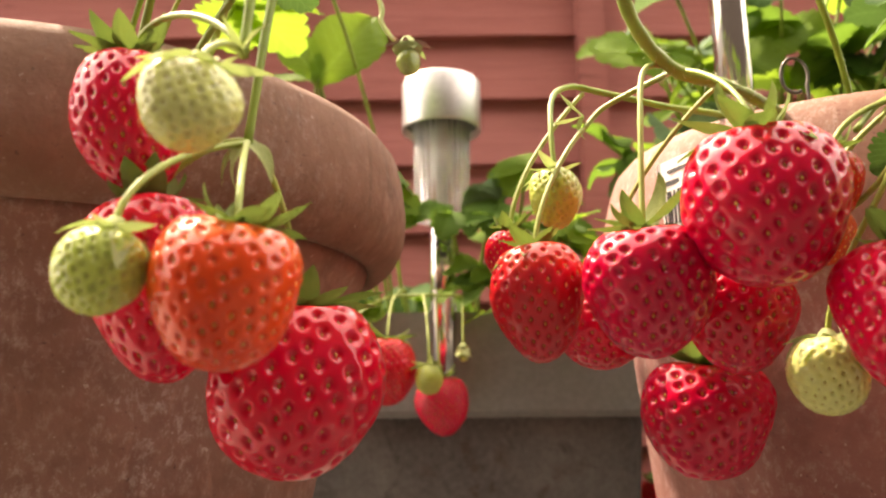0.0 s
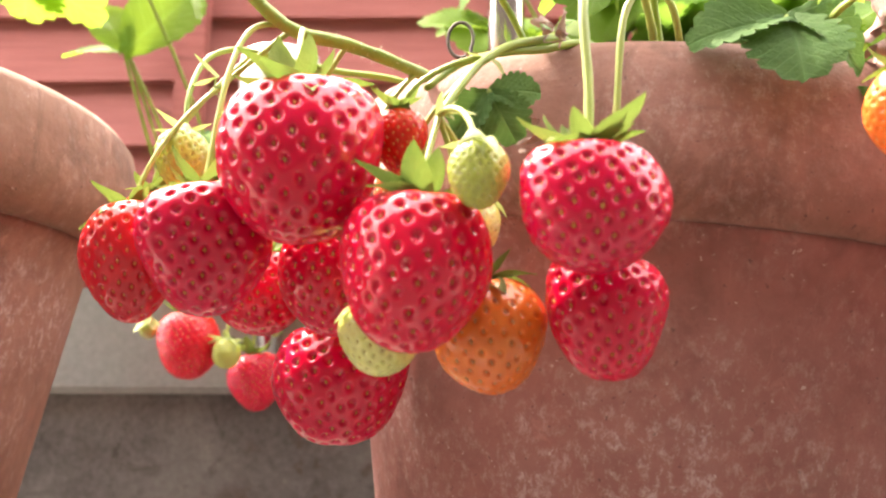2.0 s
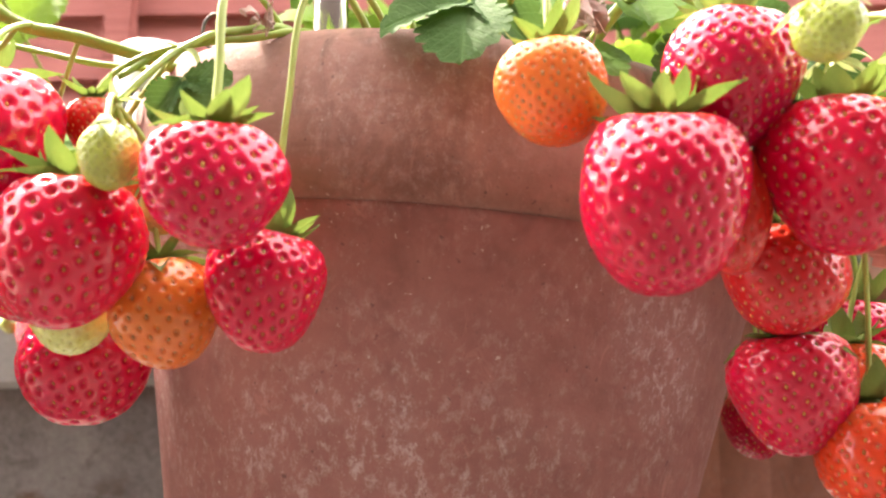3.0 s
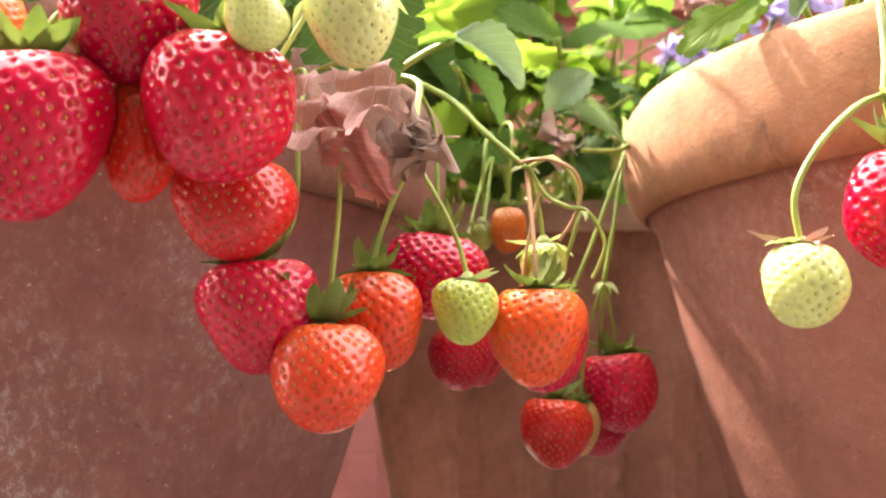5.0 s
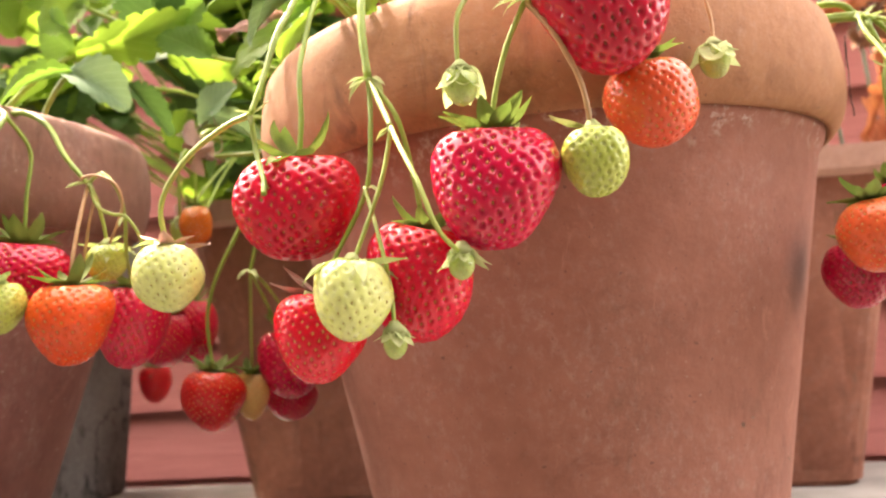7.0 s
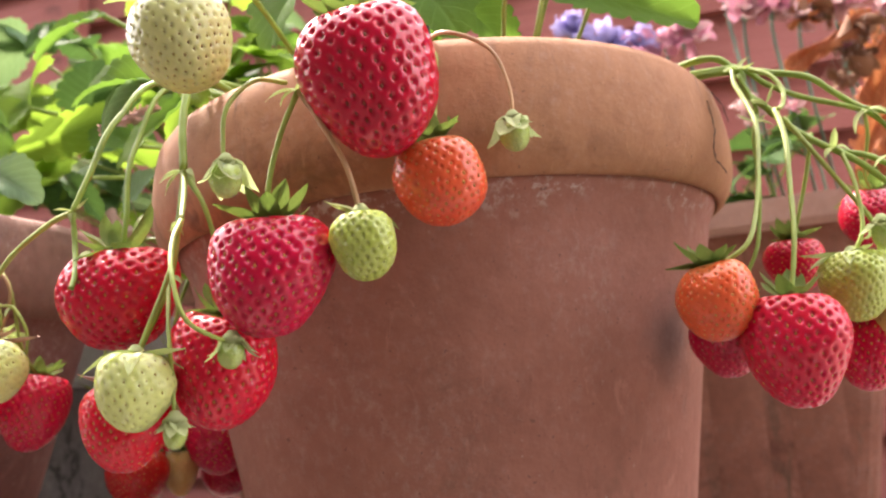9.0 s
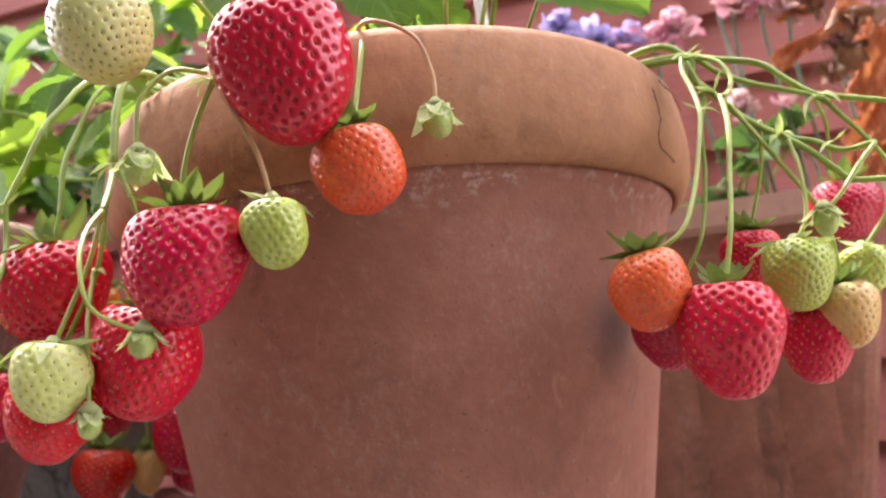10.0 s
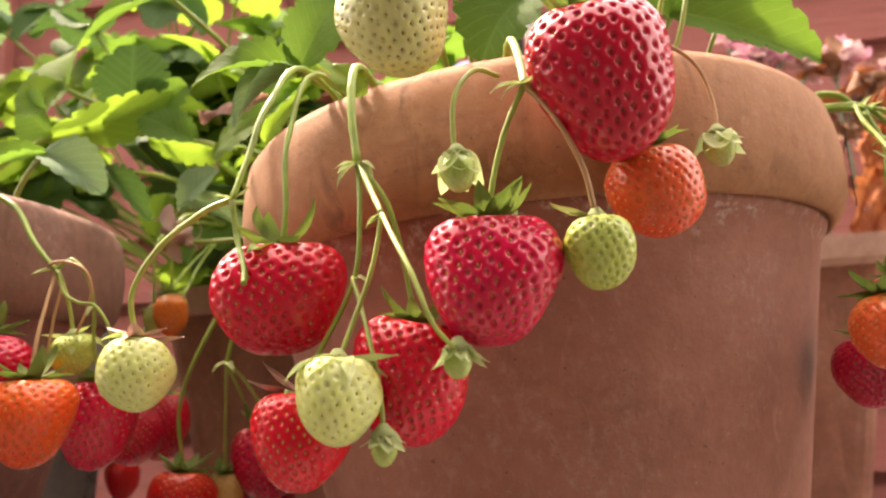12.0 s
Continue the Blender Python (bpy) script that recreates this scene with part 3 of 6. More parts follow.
def window_box():
    w = thing("window_box", (0.497, 0.675, 0), "tapered terracotta window box with a sunlit-coloured rim and streaked sides", "planter")
    part("body", tapered_tray("body", (0.455, 0.15), (0.528, 0.2), 0.217, 0.012, clay_box), w)
    part("rim", tapered_tray("rim", (0.542, 0.216), (0.546, 0.22), 0.021, 0.022, clay_rim_lit), w, (0, 0, 0.216), label="rounded rim coloured paler as if sunlit")
    bulge = [(0.017 * math.sin(a), -0.0022 * math.cos(a) ** 2) for a in np.linspace(-1.57, 1.57, 13)]
    verts = [(x, y * e, z) for z, e in ((0, 0.0), (0.012, 1.0), (0.175, 1.0), (0.19, 0.0)) for x, y in bulge]
    groove = mesh_of("rib", verts, [(13 * j + i, 13 * j + i + 1, 13 * j + i + 14, 13 * j + i + 13) for j in range(3) for i in range(12)], clay_box)
    for k in range(9):
        part("rib", groove, w, (-0.2 + 0.05 * k, -0.0765, 0.012), (6.6, 0, 0))
    rs = random.Random(9)
    n = 14
    verts = [(-0.25 + 0.5 * i / n, -0.09 + 0.18 * j / 4, rs.uniform(-0.006, 0.006)) for i in range(n + 1) for j in range(5)]
    faces = [(i * 5 + j, (i + 1) * 5 + j, (i + 1) * 5 + j + 1, i * 5 + j + 1) for i in range(n) for j in range(4)]
    part("soil", mesh_of("soil", verts, faces, soil_mat), w, (0, 0, 0.21), label="dark crumbly potting soil")
    return w


window_box()


# ---------------------------------------------------------------- solar lamps and odd bits
def solar_lamp(x, y, z_soil, z_clear, z_cap, cap_h, marks=True):
    """A stake lamp: polished tube, ribbed clear shade, wide steel cap."""
    l = thing("solar_lamp", (x, y, z_soil), "stainless steel solar stake lamp with a ribbed clear shade", "lamp", "solar stake lamps")
    zc, zt = z_clear - z_soil, z_cap - z_soil
    part("tube", lathe("tube", [(0, -0.03), (0.0083, -0.03), (0.0083, zc + 0.004), (0.0079, zc + 0.005), (0, zc + 0.005)], chrome, 40), l, label="polished steel tube")
    seg = 192
    prof = [(0.0165, zc), (0.0172, zc + 0.002), (0.0176, zc + 0.02), (0.018, zt + 0.003)]
    verts = []
    for rr, zz in prof + [(r - 0.0016, z) for r, z in prof[::-1]]:
        verts += [((rr + 0.0006 * math.cos(24 * a)) * math.cos(a), (rr + 0.0006 * math.cos(24 * a)) * math.sin(a), zz) for a in (2 * math.pi * k / seg for k in range(seg))]
    m = 2 * len(prof)
    faces = [(i * seg + j, i * seg + (j + 1) % seg, ((i + 1) % m) * seg + (j + 1) % seg, ((i + 1) % m) * seg + j) for i in range(m) for j in range(seg)]
    part("shade", mesh_of("shade", verts, faces, acrylic), l, label="ribbed clear plastic shade")
    part("lamp_core", lathe("lamp_core", [(0, zc + 0.005), (0.0045, zc + 0.006), (0.0065, zc + 0.028), (0.0085, zt - 0.006), (0.0085, zt), (0, zt)], steel, 40), l, label="bright inner reflector")
    r = 0.0258
    part("cap", lathe("cap", [(0.017, zt + 0.005), (r - 0.002, zt + 0.0045), (r - 0.0015, zt), (r - 0.0004, zt - 0.0005), (r, zt + 0.001), (r, zt + cap_h - 0.002), (r - 0.0006, zt + cap_h - 0.0006), (r - 0.002, zt + cap_h), (0, zt + cap_h + 0.0006)], steel, 96), l, label="brushed steel cap")
    part("gasket", lathe("gasket", [(0.0168, zt + 0.0042), (0.0235, zt + 0.0038), (0.0235, zt + 0.0045), (0.0168, zt + 0.0049)], black_rubber, 64), l, label="dark underside ring")
    if marks:
        for k, (txt, size, dz) in enumerate((("CE", 0.0078, -0.012), ("IP44", 0.0058, -0.0185))):
            c = bpy.data.curves.new("marking", "FONT")
            c.body, c.size, c.align_x, c.extrude = txt, size, "CENTER", 0.00005
            c.materials.append(ink)
            o = new("marking", c)
            o.parent = l
            o.matrix_basis = pose(0.0, -0.0086, zc + dz, 90, 0, 0)
        for k in range(2):
            part("marking", block("marking", (0.0045 - 0.001 * k, 0.0003, 0.0035 - 0.0025 * k), ink, 0.00005), l, (0.0005, -0.0085, zc - 0.0255 - 0.005 * k))
    return l


solar_lamp(0.004, 0.525, 0.2, 0.281, 0.3415, 0.034)
solar_lamp(0.141, 0.368, 0.215, 0.47, 0.533, 0.034, marks=False)

hook = thing("wire_hook", (0.1184, 0.252, 0.252), "rusty bent wire hook in the pot behind the stalks", "hook")
pts = [(0.004 * math.cos(a) - 0.0008, 0.0015 * math.sin(a * 0.5), 0.006 * math.sin(a) + 0.008) for a in np.linspace(-0.6, 5.2, 24)]
part("loop", tube("loop", [(0.0035, 0.001, -0.03)] + pts, 0.0006, wire_mat, 6), hook)


def cane(x, y, z0, z1, r, mat, label, lean=0.0):
    c = thing("garden_cane", (x, y, z0), label, "cane", turn=(0, lean, 0))
    part("shaft", lathe("shaft", [(0, -0.02), (r, -0.02), (r, z1 - z0), (r * 0.7, z1 - z0 + 0.001), (0, z1 - z0 + 0.001)], mat, 20), c)
    return c


cane(0.527, 0.338, 0.22, 0.5, 0.0021, blue_tube, "thin dark blue plastic-coated cane in the pot", -4)
cane(0.529, 0.5, 0.21, 0.52, 0.0038, white_plastic, "white plastic stake behind the terracotta pot")


# ---------------------------------------------------------------- strawberries
def sepal_mesh(name, curl, mat, width=0.24, notch=0.0, flare=0.0):
    """A pointed sepal of unit length along +y that curls up (positive) or down."""
    n = 7
    verts, faces = [], []
    y, z = 0.0, 0.0
    for i in range(n + 1):
        s = i / n
        a = curl * min(s / 0.5, 1) + flare * max(0.0, s - 0.5) * 2 if flare else curl * s
        if i:
            y, z = y + math.cos(a) / n, z + math.sin(a) / n
        w = width * (math.sin(math.pi * min(1, 0.16 + 0.84 * s) ** 0.85) ** 0.8 + 0.02) * (1 - 0.15 * notch * (i % 2))
        if i == n:
            w = 0.004
        for u in (-1, -0.5, 0, 0.5, 1):
            verts.append((u * w, y, z + 0.07 * abs(u) * (0.3 + math.sin(math.pi * s)) + 0.012 * math.sin(9 * s + 2 * u)))
    for i in range(n):
        faces += [(i * 5 + j, i * 5 + j + 1, (i + 1) * 5 + j + 1, (i + 1) * 5 + j) for j in range(4)]
    return mesh_of(name, verts, faces, mat)


SEPALS = {
    "ripe": [sepal_mesh("sepal", c, sepal_green, w) for c, w in ((0.6, 0.19), (1.0, 0.2), (0.2, 0.18), (-0.5, 0.18), (1.4, 0.21))],
    "unripe": [sepal_mesh("sepal", c, sepal_pale, w) for c, w in ((-0.9, 0.17), (-1.3, 0.18), (-0.4, 0.15), (0.5, 0.15))],
    "dried": [sepal_mesh("sepal", c, sepal_pink, w) for c, w in ((0.6, 0.2), (-0.7, 0.24), (0.2, 0.2))] + [sepal_mesh("sepal", -0.8, sepal_pale, 0.24)],
    "bud": [sepal_mesh("sepal", c, sepal_bud, w, 0, f) for c, w, f in ((-1.15, 0.29, 0.75), (-1.3, 0.31, 1.0), (-1.0, 0.27, 0.55))],
}
LABELS = {
    "red": "ripe glossy red strawberry with yellow seeds and green sepals",
    "darkred": "deep red ripe strawberry with deep seed pits",
    "orred": "scarlet nearly ripe strawberry with pale seeds",
    "redorange": "orange-red half-ripe strawberry with yellow seeds",
    "orange": "orange half-ripe strawberry with a paler crown",
    "amber": "amber-orange half-ripe strawberry with a yellow crown",
    "deeporange": "dull deep orange half-ripe strawberry",
    "paleorange": "pale yellow strawberry just blushing orange",
    "cream": "cream-white unripe strawberry with brown seeds",
    "pale": "pale green unripe strawberry with olive seeds",
    "green": "small hard green unripe strawberry",
    "bud": "tiny green strawberry closed in its pale sepals",
}
SEED_OF = {"red": "ripe", "darkred": "dark", "orred": "ripe", "redorange": "gold", "orange": "gold", "amber": "brown", "deeporange": "brown",
           "paleorange": "brown", "cream": "tan", "pale": "unripe", "green": "green", "bud": "green"}
BERRY_COUNT = [0]
TOPS = {}


def fruit_surface(theta, phi, w, h, shape, rnd):
    """Points of the fruit; theta runs from the crown to the tip."""
    taper, flat, lobes, point = {"round": (0.08, 0.96, 0.0, 0.0), "cone": (0.19, 0.84, 0.0, 0.04), "heart": (0.2, 0.8, 0.055, 0.0),
                                 "trapeze": (0.15, 0.79, 0.05, -0.12), "wide": (0.13, 0.84, 0.04, 0.0), "blunt": (0.14, 0.8, 0.04, -0.04), "long": (0.2, 0.86, 0.0, 0.05)}[shape]
    s, c = np.sin(theta), np.cos(theta)
    r = np.abs(s) ** flat * (1 + taper * c) / (1 + 0.45 * taper)
    r = r * (1 + lobes * np.cos(2 * phi) * (0.4 + 0.6 * s)) * (1 + 0.03 * np.sin(3 * phi + rnd[1]) + 0.025 * np.sin(2 * theta * 2 + phi + rnd[2]))
    z = c - point * np.clip(-c, 0, 1) ** 3
    z = z - 0.24 * np.exp(-(s / 0.34) ** 2) * (c > 0)
    z = z + 0.05 * np.sin(phi + rnd[3]) * s + 1.6 * lobes * np.cos(2 * phi) * s * np.clip(c, 0, 1)
    hi, lo = 0.9, -1 - max(point, 0)
    z = (z - (hi + lo) / 2) / (hi - lo) * 2
    return np.stack([r * np.cos(phi) * w / 2, r * np.sin(phi) * (0.55 * w + 0.45 * min(w, h)) / 2, z * h / 2], -1)


def strawberry(kind, x, y, z, w, h, shape="cone", lean=(0, 0), sepals=None, key=None, twist=None, pit=1.0, count=330):
    """One fruit: dimpled flesh, its seeds and a calyx of single sepals. w, h in millimetres; lean in degrees about x and y."""
    BERRY_COUNT[0] += 1
    rs = np.random.RandomState(BERRY_COUNT[0] * 7 + 3)
    rnd = rs.uniform(0, 6.28, 5)
    w, h = w / 1000, h / 1000
    if kind == "bud":
        w, h = w * 0.82, h * 0.85
    lean = (lean[0] + rs.uniform(-5, 5), lean[1] + rs.uniform(-4, 4))
    turned = rs.uniform(0, 40) if twist is None else twist
    ob = thing("strawberry", (x, y, z), LABELS[kind], "strawberry", "hanging strawberries", turn=(lean[0], lean[1], turned))
    big = w > 0.022
    nu, nv = (140, 156) if w > 0.024 and y < 0.262 else (100, 120) if big else (72, 92)
    if kind == "bud":
        nu, nv = 26, 44
    n_seed = count if big else 200 if kind != "bud" else 80
    gold = math.pi * (3 - math.sqrt(5))
    i = np.arange(n_seed)
    sc = 1 - 2 * (i + 0.5) / n_seed
    st = np.arccos(sc) + rs.uniform(-0.025, 0.025, n_seed)
    sp = i * gold + rs.uniform(-0.04, 0.04, n_seed)
    ok = (st > 0.38) & (st < 3.08)
    st, sp = st[ok], sp[ok]
    th = np.linspace(0, math.pi, nu)[:, None] * np.ones((1, nv))
    # the meridians lie closer on the side turned away from the pots
    u = np.linspace(-math.pi, math.pi, nv, endpoint=False)
    ph = (u - 0.55 * np.sin(u) - math.pi / 2 - radians(turned))[None, :] * np.ones((nu, 1))
    pts = fruit_surface(th, ph, w, h, shape, rnd)
    unit = np.stack([np.sin(th) * np.cos(ph), np.sin(th) * np.sin(ph), np.cos(th)], -1).reshape(-1, 3)
    us = np.stack([np.sin(st) * np.cos(sp), np.sin(st) * np.sin(sp), np.cos(st)], -1)
    along = np.stack([np.cos(st) * np.cos(sp), np.cos(st) * np.sin(sp), -np.sin(st)], -1)
    gap2 = 2 - 2 * (unit @ us.T)
    d = np.sqrt(np.maximum(0, gap2 - 0.24 * (unit @ along.T) ** 2).min(1)).reshape(nu, nv)
    space = math.sqrt(4 * math.pi / n_seed)
    depth = {"red": 0.052, "darkred": 0.056, "orred": 0.05, "redorange": 0.05, "orange": 0.045, "amber": 0.045, "green": 0.06, "pale": 0.05, "cream": 0.042}.get(kind, 0.045) * pit * (0.5 + 0.5 * space / 0.25)
    reach = {"red": 0.35, "darkred": 0.33, "orred": 0.31, "redorange": 0.3, "orange": 0.28, "green": 0.34}.get(kind, 0.27) * space
    puff = {"green": 0.03, "pale": 0.022, "red": 0.022, "darkred": 0.022}.get(kind, 0.014)
    wall = np.clip((1 - d / reach) / 0.85, 0, 1)
    swell = np.clip(d / (0.62 * space), 0, 1)
    dim = -depth * wall * wall * (3 - 2 * wall) + puff * swell * (2 - swell)
    dim *= np.clip((th - 0.2) / 0.3, 0, 1)
    low = 0.018 * np.sin(2.3 * ph + 3 * th + rnd[4]) * np.sin(th) + 0.016 * np.sin(4 * ph - 2 * th + rnd[0]) * np.sin(th) ** 2
    span = pts.reshape(-1, 3).max(0) - pts.reshape(-1, 3).min(0)
    fit = np.array((w / span[0], w / span[0], h / span[2])) * (1 - 0.5 * puff)
    pts = pts * (1 + dim + low)[..., None] * fit
    flat = pts.reshape(-1, 3)
    faces = [(a * nv + b, (a + 1) * nv + b, (a + 1) * nv + (b + 1) % nv, a * nv + (b + 1) % nv) for a in range(nu - 1) for b in range(nv)]
    part("flesh", mesh_of("flesh", flat, faces, FLESH[kind]), ob)
    # seeds sit in the pits
    base = fruit_surface(st, sp, w, h, shape, rnd)
    e = 1e-3
    du = fruit_surface(st + e, sp, w, h, shape, rnd) - base
    dv = fruit_surface(st, sp + e, w, h, shape, rnd) - base
    du /= np.linalg.norm(du, axis=1)[:, None] + 1e-12
    nrm = np.cross(du, dv)
    nrm /= np.linalg.norm(nrm, axis=1)[:, None] + 1e-12
    dv = np.cross(nrm, du)
    centre = base * (1 - 0.7 * depth + 0.018 * np.sin(2.3 * sp + 3 * st + rnd[4]) * np.sin(st) + 0.016 * np.sin(4 * sp - 2 * st + rnd[0]) * np.sin(st) ** 2)[:, None] * fit
    ls, ws = (0.00072, 0.00042) if big else (0.0006, 0.00036)
    if kind == "bud":
        ls, ws = 0.0005, 0.0003
    sv = np.concatenate([centre + du * ls, centre + dv * ws, centre - du * ls, centre - dv * ws, centre + nrm * ws * 0.9, centre - nrm * ws], 0)
    m = len(st)
    sf = []
    for k in range(m):
        ring = [k, m + k, 2 * m + k, 3 * m + k]
        for q in range(4):
            sf += [(ring[q], ring[(q + 1) % 4], 4 * m + k), (ring[(q + 1) % 4], ring[q], 5 * m + k)]
    tagged(part("seed_layer", mesh_of("seed_layer", sv, sf, SEED[SEED_OF[kind]]), ob, label="many tiny seeds in pits"), kind="stuff")
    # calyx
    style = sepals or ("bud" if kind == "bud" else "unripe" if kind in ("pale", "green", "cream") else "ripe")
    if style != "none":
        zt = float(flat[: nv].mean(0)[2])
        cal = part("calyx", lathe("calyx", [(0, -0.0012), (0.0028, -0.0008), (0.0035, 0.0004), (0.0022, 0.0016), (0.0011, 0.003), (0, 0.0032)], sepal_green if style == "ripe" else sepal_pale, 14), ob, (0, 0, zt + 0.0008), label="green calyx")
        n = {"bud": 9}.get(style, 11)
        size = {"bud": 1.2 * w, "ripe": 0.38 * w + 0.003, "unripe": 0.5 * w + 0.003, "dried": 0.4 * w + 0.003}[style]
        for k in range(n):
            a = 360 * k / n + rs.uniform(-12, 12)
            me = SEPALS[style][rs.randint(len(SEPALS[style]))]
            tilt = {"ripe": rs.uniform(-10, 20), "unripe": rs.uniform(-22, 8), "dried": rs.uniform(-15, 25), "bud": rs.uniform(-10, 14)}[style]
            q = Euler((radians(tilt), 0, 0)).to_matrix()
            q = Euler((0, 0, radians(a))).to_matrix() @ q
            part("sepal", me, cal, (0, 0, 0.0006), q, size * rs.uniform(0.75, 1.2))
    top = ob.matrix_basis @ Vector((0, 0, h / 2 * 0.86))
    TOPS[key or BERRY_COUNT[0]] = top
    return ob


# A: trusses over the rim of the brown pot
strawberry("red", -0.0647, 0.1763, 0.216, 25.5, 31, "blunt", (0, -4), key="a1", count=210)
strawberry("pale", -0.0408, 0.1396, 0.2051, 18.3, 16, "round", (0, 4), key="a2")
strawberry("green", -0.0576, 0.1473, 0.1771, 16.2, 15.7, "round", (0, 10), key="a3")
strawberry("redorange", -0.0359, 0.1502, 0.1729, 28.2, 27.1, "heart", (0, 6), key="a4", twist=20, count=210)
strawberry("red", -0.0589, 0.1815, 0.1795, 31, 40, "long", (0, -6), key="a5", count=210)
strawberry("red", -0.0315, 0.2015, 0.1581, 41, 41, "blunt", (0, 7), key="a6", twist=10, count=210)
# over the slate trough
strawberry("red", -0.0271, 0.4658, 0.181, 34, 36, "round", (0, 4), key="s1")
strawberry("red", 0.0035, 0.4959, 0.1627, 31, 32.7, "cone", (0, -6), key="s2")
strawberry("green", -0.0038, 0.4545, 0.1755, 15, 15, "round", key="s3")
strawberry("bud", -0.052, 0.4707, 0.19, 12, 12, "round", key="s4")
strawberry("bud", 0.0156, 0.4857, 0.1916, 8, 9, "round", key="s5")
strawberry("red", 0.162, 0.66, 0.095, 28, 32, "cone", key="s6")
# B: left side of the leaning pot
strawberry("orred", 0.0297, 0.2235, 0.182, 25.5, 31.1, "long", (0, -4), key="b1", count=210)
strawberry("red", 0.0546, 0.2048, 0.182, 32.5, 32, "cone", (0, -6), key="b2", count=210)
strawberry("red", 0.0797, 0.1893, 0.199, 38.4, 37.4, "blunt", (0, -8), key="b3", twist=0, count=210)
strawberry("red", 0.0834, 0.2244, 0.1772, 29.4, 28, "cone", key="b4", count=210)
strawberry("red", 0.0551, 0.268, 0.1804, 30, 25.6, "round", key="b5", count=210)
strawberry("red", 0.0816, 0.2541, 0.1513, 39.4, 34, "wide", key="b6", count=210)
strawberry("red", 0.1064, 0.1804, 0.1719, 33.4, 33, "cone", (0, 6), key="b7", count=210)
strawberry("deeporange", 0.1232, 0.1988, 0.1603, 26, 26, "round", (0, -6), key="b8", count=210)
strawberry("pale", 0.0973, 0.205, 0.161, 19.6, 18.5, "round", key="b9")
strawberry("green", 0.1197, 0.1679, 0.1901, 12.4, 13.5, "round", (0, -6), key="b10")
strawberry("red", 0.1422, 0.1672, 0.1831, 30.4, 26, "wide", (0, 2), key="b11", twist=0, count=210)
strawberry("red", 0.1489, 0.1905, 0.164, 28.6, 28, "heart", (0, 6), key="b12", twist=30, count=210)
strawberry("orred", 0.1021, 0.2022, 0.2083, 14, 16.5, "cone", (0, -10), key="b13")
strawberry("orange", 0.1027, 0.2123, 0.1974, 17, 15, "round", key="b14")
strawberry("pale", 0.1207, 0.1995, 0.187, 10.5, 13.5, "round", key="b16")
strawberry("green", 0.037, 0.2364, 0.2145, 15.5, 17.1, "cone", key="b15")
strawberry("red", 0.0245, 0.2493, 0.2, 16, 16, "round", key="b17")
# C: right side of the leaning pot
strawberry("amber", 0.2159, 0.1727, 0.2044, 25.3, 22.8, "blunt", (0, -6), key="c1")
strawberry("red", 0.2354, 0.1634, 0.1763, 36, 37, "heart", (0, 4), key="c2", twist=8, pit=0.65)
strawberry("red", 0.2546, 0.1705, 0.2056, 31, 29.1, "cone", key="c3", pit=0.65)
strawberry("red", 0.2761, 0.1696, 0.1831, 34.8, 32.3, "cone", (0, 2), key="c4", pit=0.65)
strawberry("orred", 0.2725, 0.1966, 0.1654, 31.3, 26.1, "cone", (0, 6), key="c5", pit=0.65)
strawberry("red", 0.2767, 0.2074, 0.1386, 31.5, 30, "cone", (0, -4), key="c6", pit=0.65)
strawberry("redorange", 0.2946, 0.2048, 0.1226, 29, 27.8, "round", key="c7")
strawberry("redorange", 0.3039, 0.2304, 0.1379, 29.5, 28.8, "round", key="c8")
strawberry("red", 0.3206, 0.2559, 0.153, 35.4, 27, "wide", key="c9")
strawberry("green", 0.3303, 0.2282, 0.1401, 19, 18.3, "cone", key="c10")
strawberry("redorange", 0.3507, 0.2399, 0.1332, 29.3, 29.3, "cone", (0, 4), key="c11")
strawberry("red", 0.3557, 0.2729, 0.1317, 28.8, 32, "cone", (0, 6), key="c12")
strawberry("red", 0.3243, 0.362, 0.1276, 29.3, 26.7, "cone", key="c13")
strawberry("green", 0.3551, 0.2575, 0.1565, 15.4, 13.8, "round", key="c14")
strawberry("deeporange", 0.3467, 0.3545, 0.1833, 16.5, 20, "round", key="c15")
strawberry("red", 0.3927, 0.3573, 0.1125, 34, 33.5, "cone", (0, 2), key="c16")
strawberry("orred", 0.3631, 0.3318, 0.0976, 29, 27.6, "cone", key="c17")
strawberry("paleorange", 0.3746, 0.3504, 0.0981, 17, 22.5, "cone", key="c18")
strawberry("darkred", 0.3862, 0.3739, 0.0936, 26, 20, "round", key="c19")
strawberry("cream", 0.3083, 0.1647, 0.2013, 20.9, 20.3, "cone", (0, -6), key="c20")
strawberry("pale", 0.2882, 0.1558, 0.1982, 14.2, 11.5, "blunt", (0, 30), key="c21")
strawberry("green", 0.2664, 0.1486, 0.2075, 14.3, 12.1, "round", key="c22")
strawberry("orred", 0.2546, 0.1785, 0.1782, 20, 27.6, "long", key="c23")
strawberry("red", 0.3319, 0.3757, 0.1318, 29, 32.9, "cone", key="c24")
# D: trusses over the clean pot
strawberry("pale", 0.4125, 0.1931, 0.1427, 20.4, 19.6, "round", key="d1", sepals="dried")
strawberry("red", 0.4488, 0.2078, 0.1617, 38.6, 32, "trapeze", (0, 2), key="d2", twist=6)
strawberry("red", 0.4563, 0.199, 0.1223, 27.3, 26, "cone", (0, 8), key="d3", sepals="dried", pit=0.65)
strawberry("pale", 0.471, 0.1832, 0.1319, 21.8, 22, "cone", key="d4")
strawberry("red", 0.4867, 0.2035, 0.1363, 33.2, 34, "heart", (0, 12), key="d5", twist=15)
strawberry("red", 0.5115, 0.1895, 0.1601, 36, 33.4, "heart", (0, 4), key="d6", twist=0)
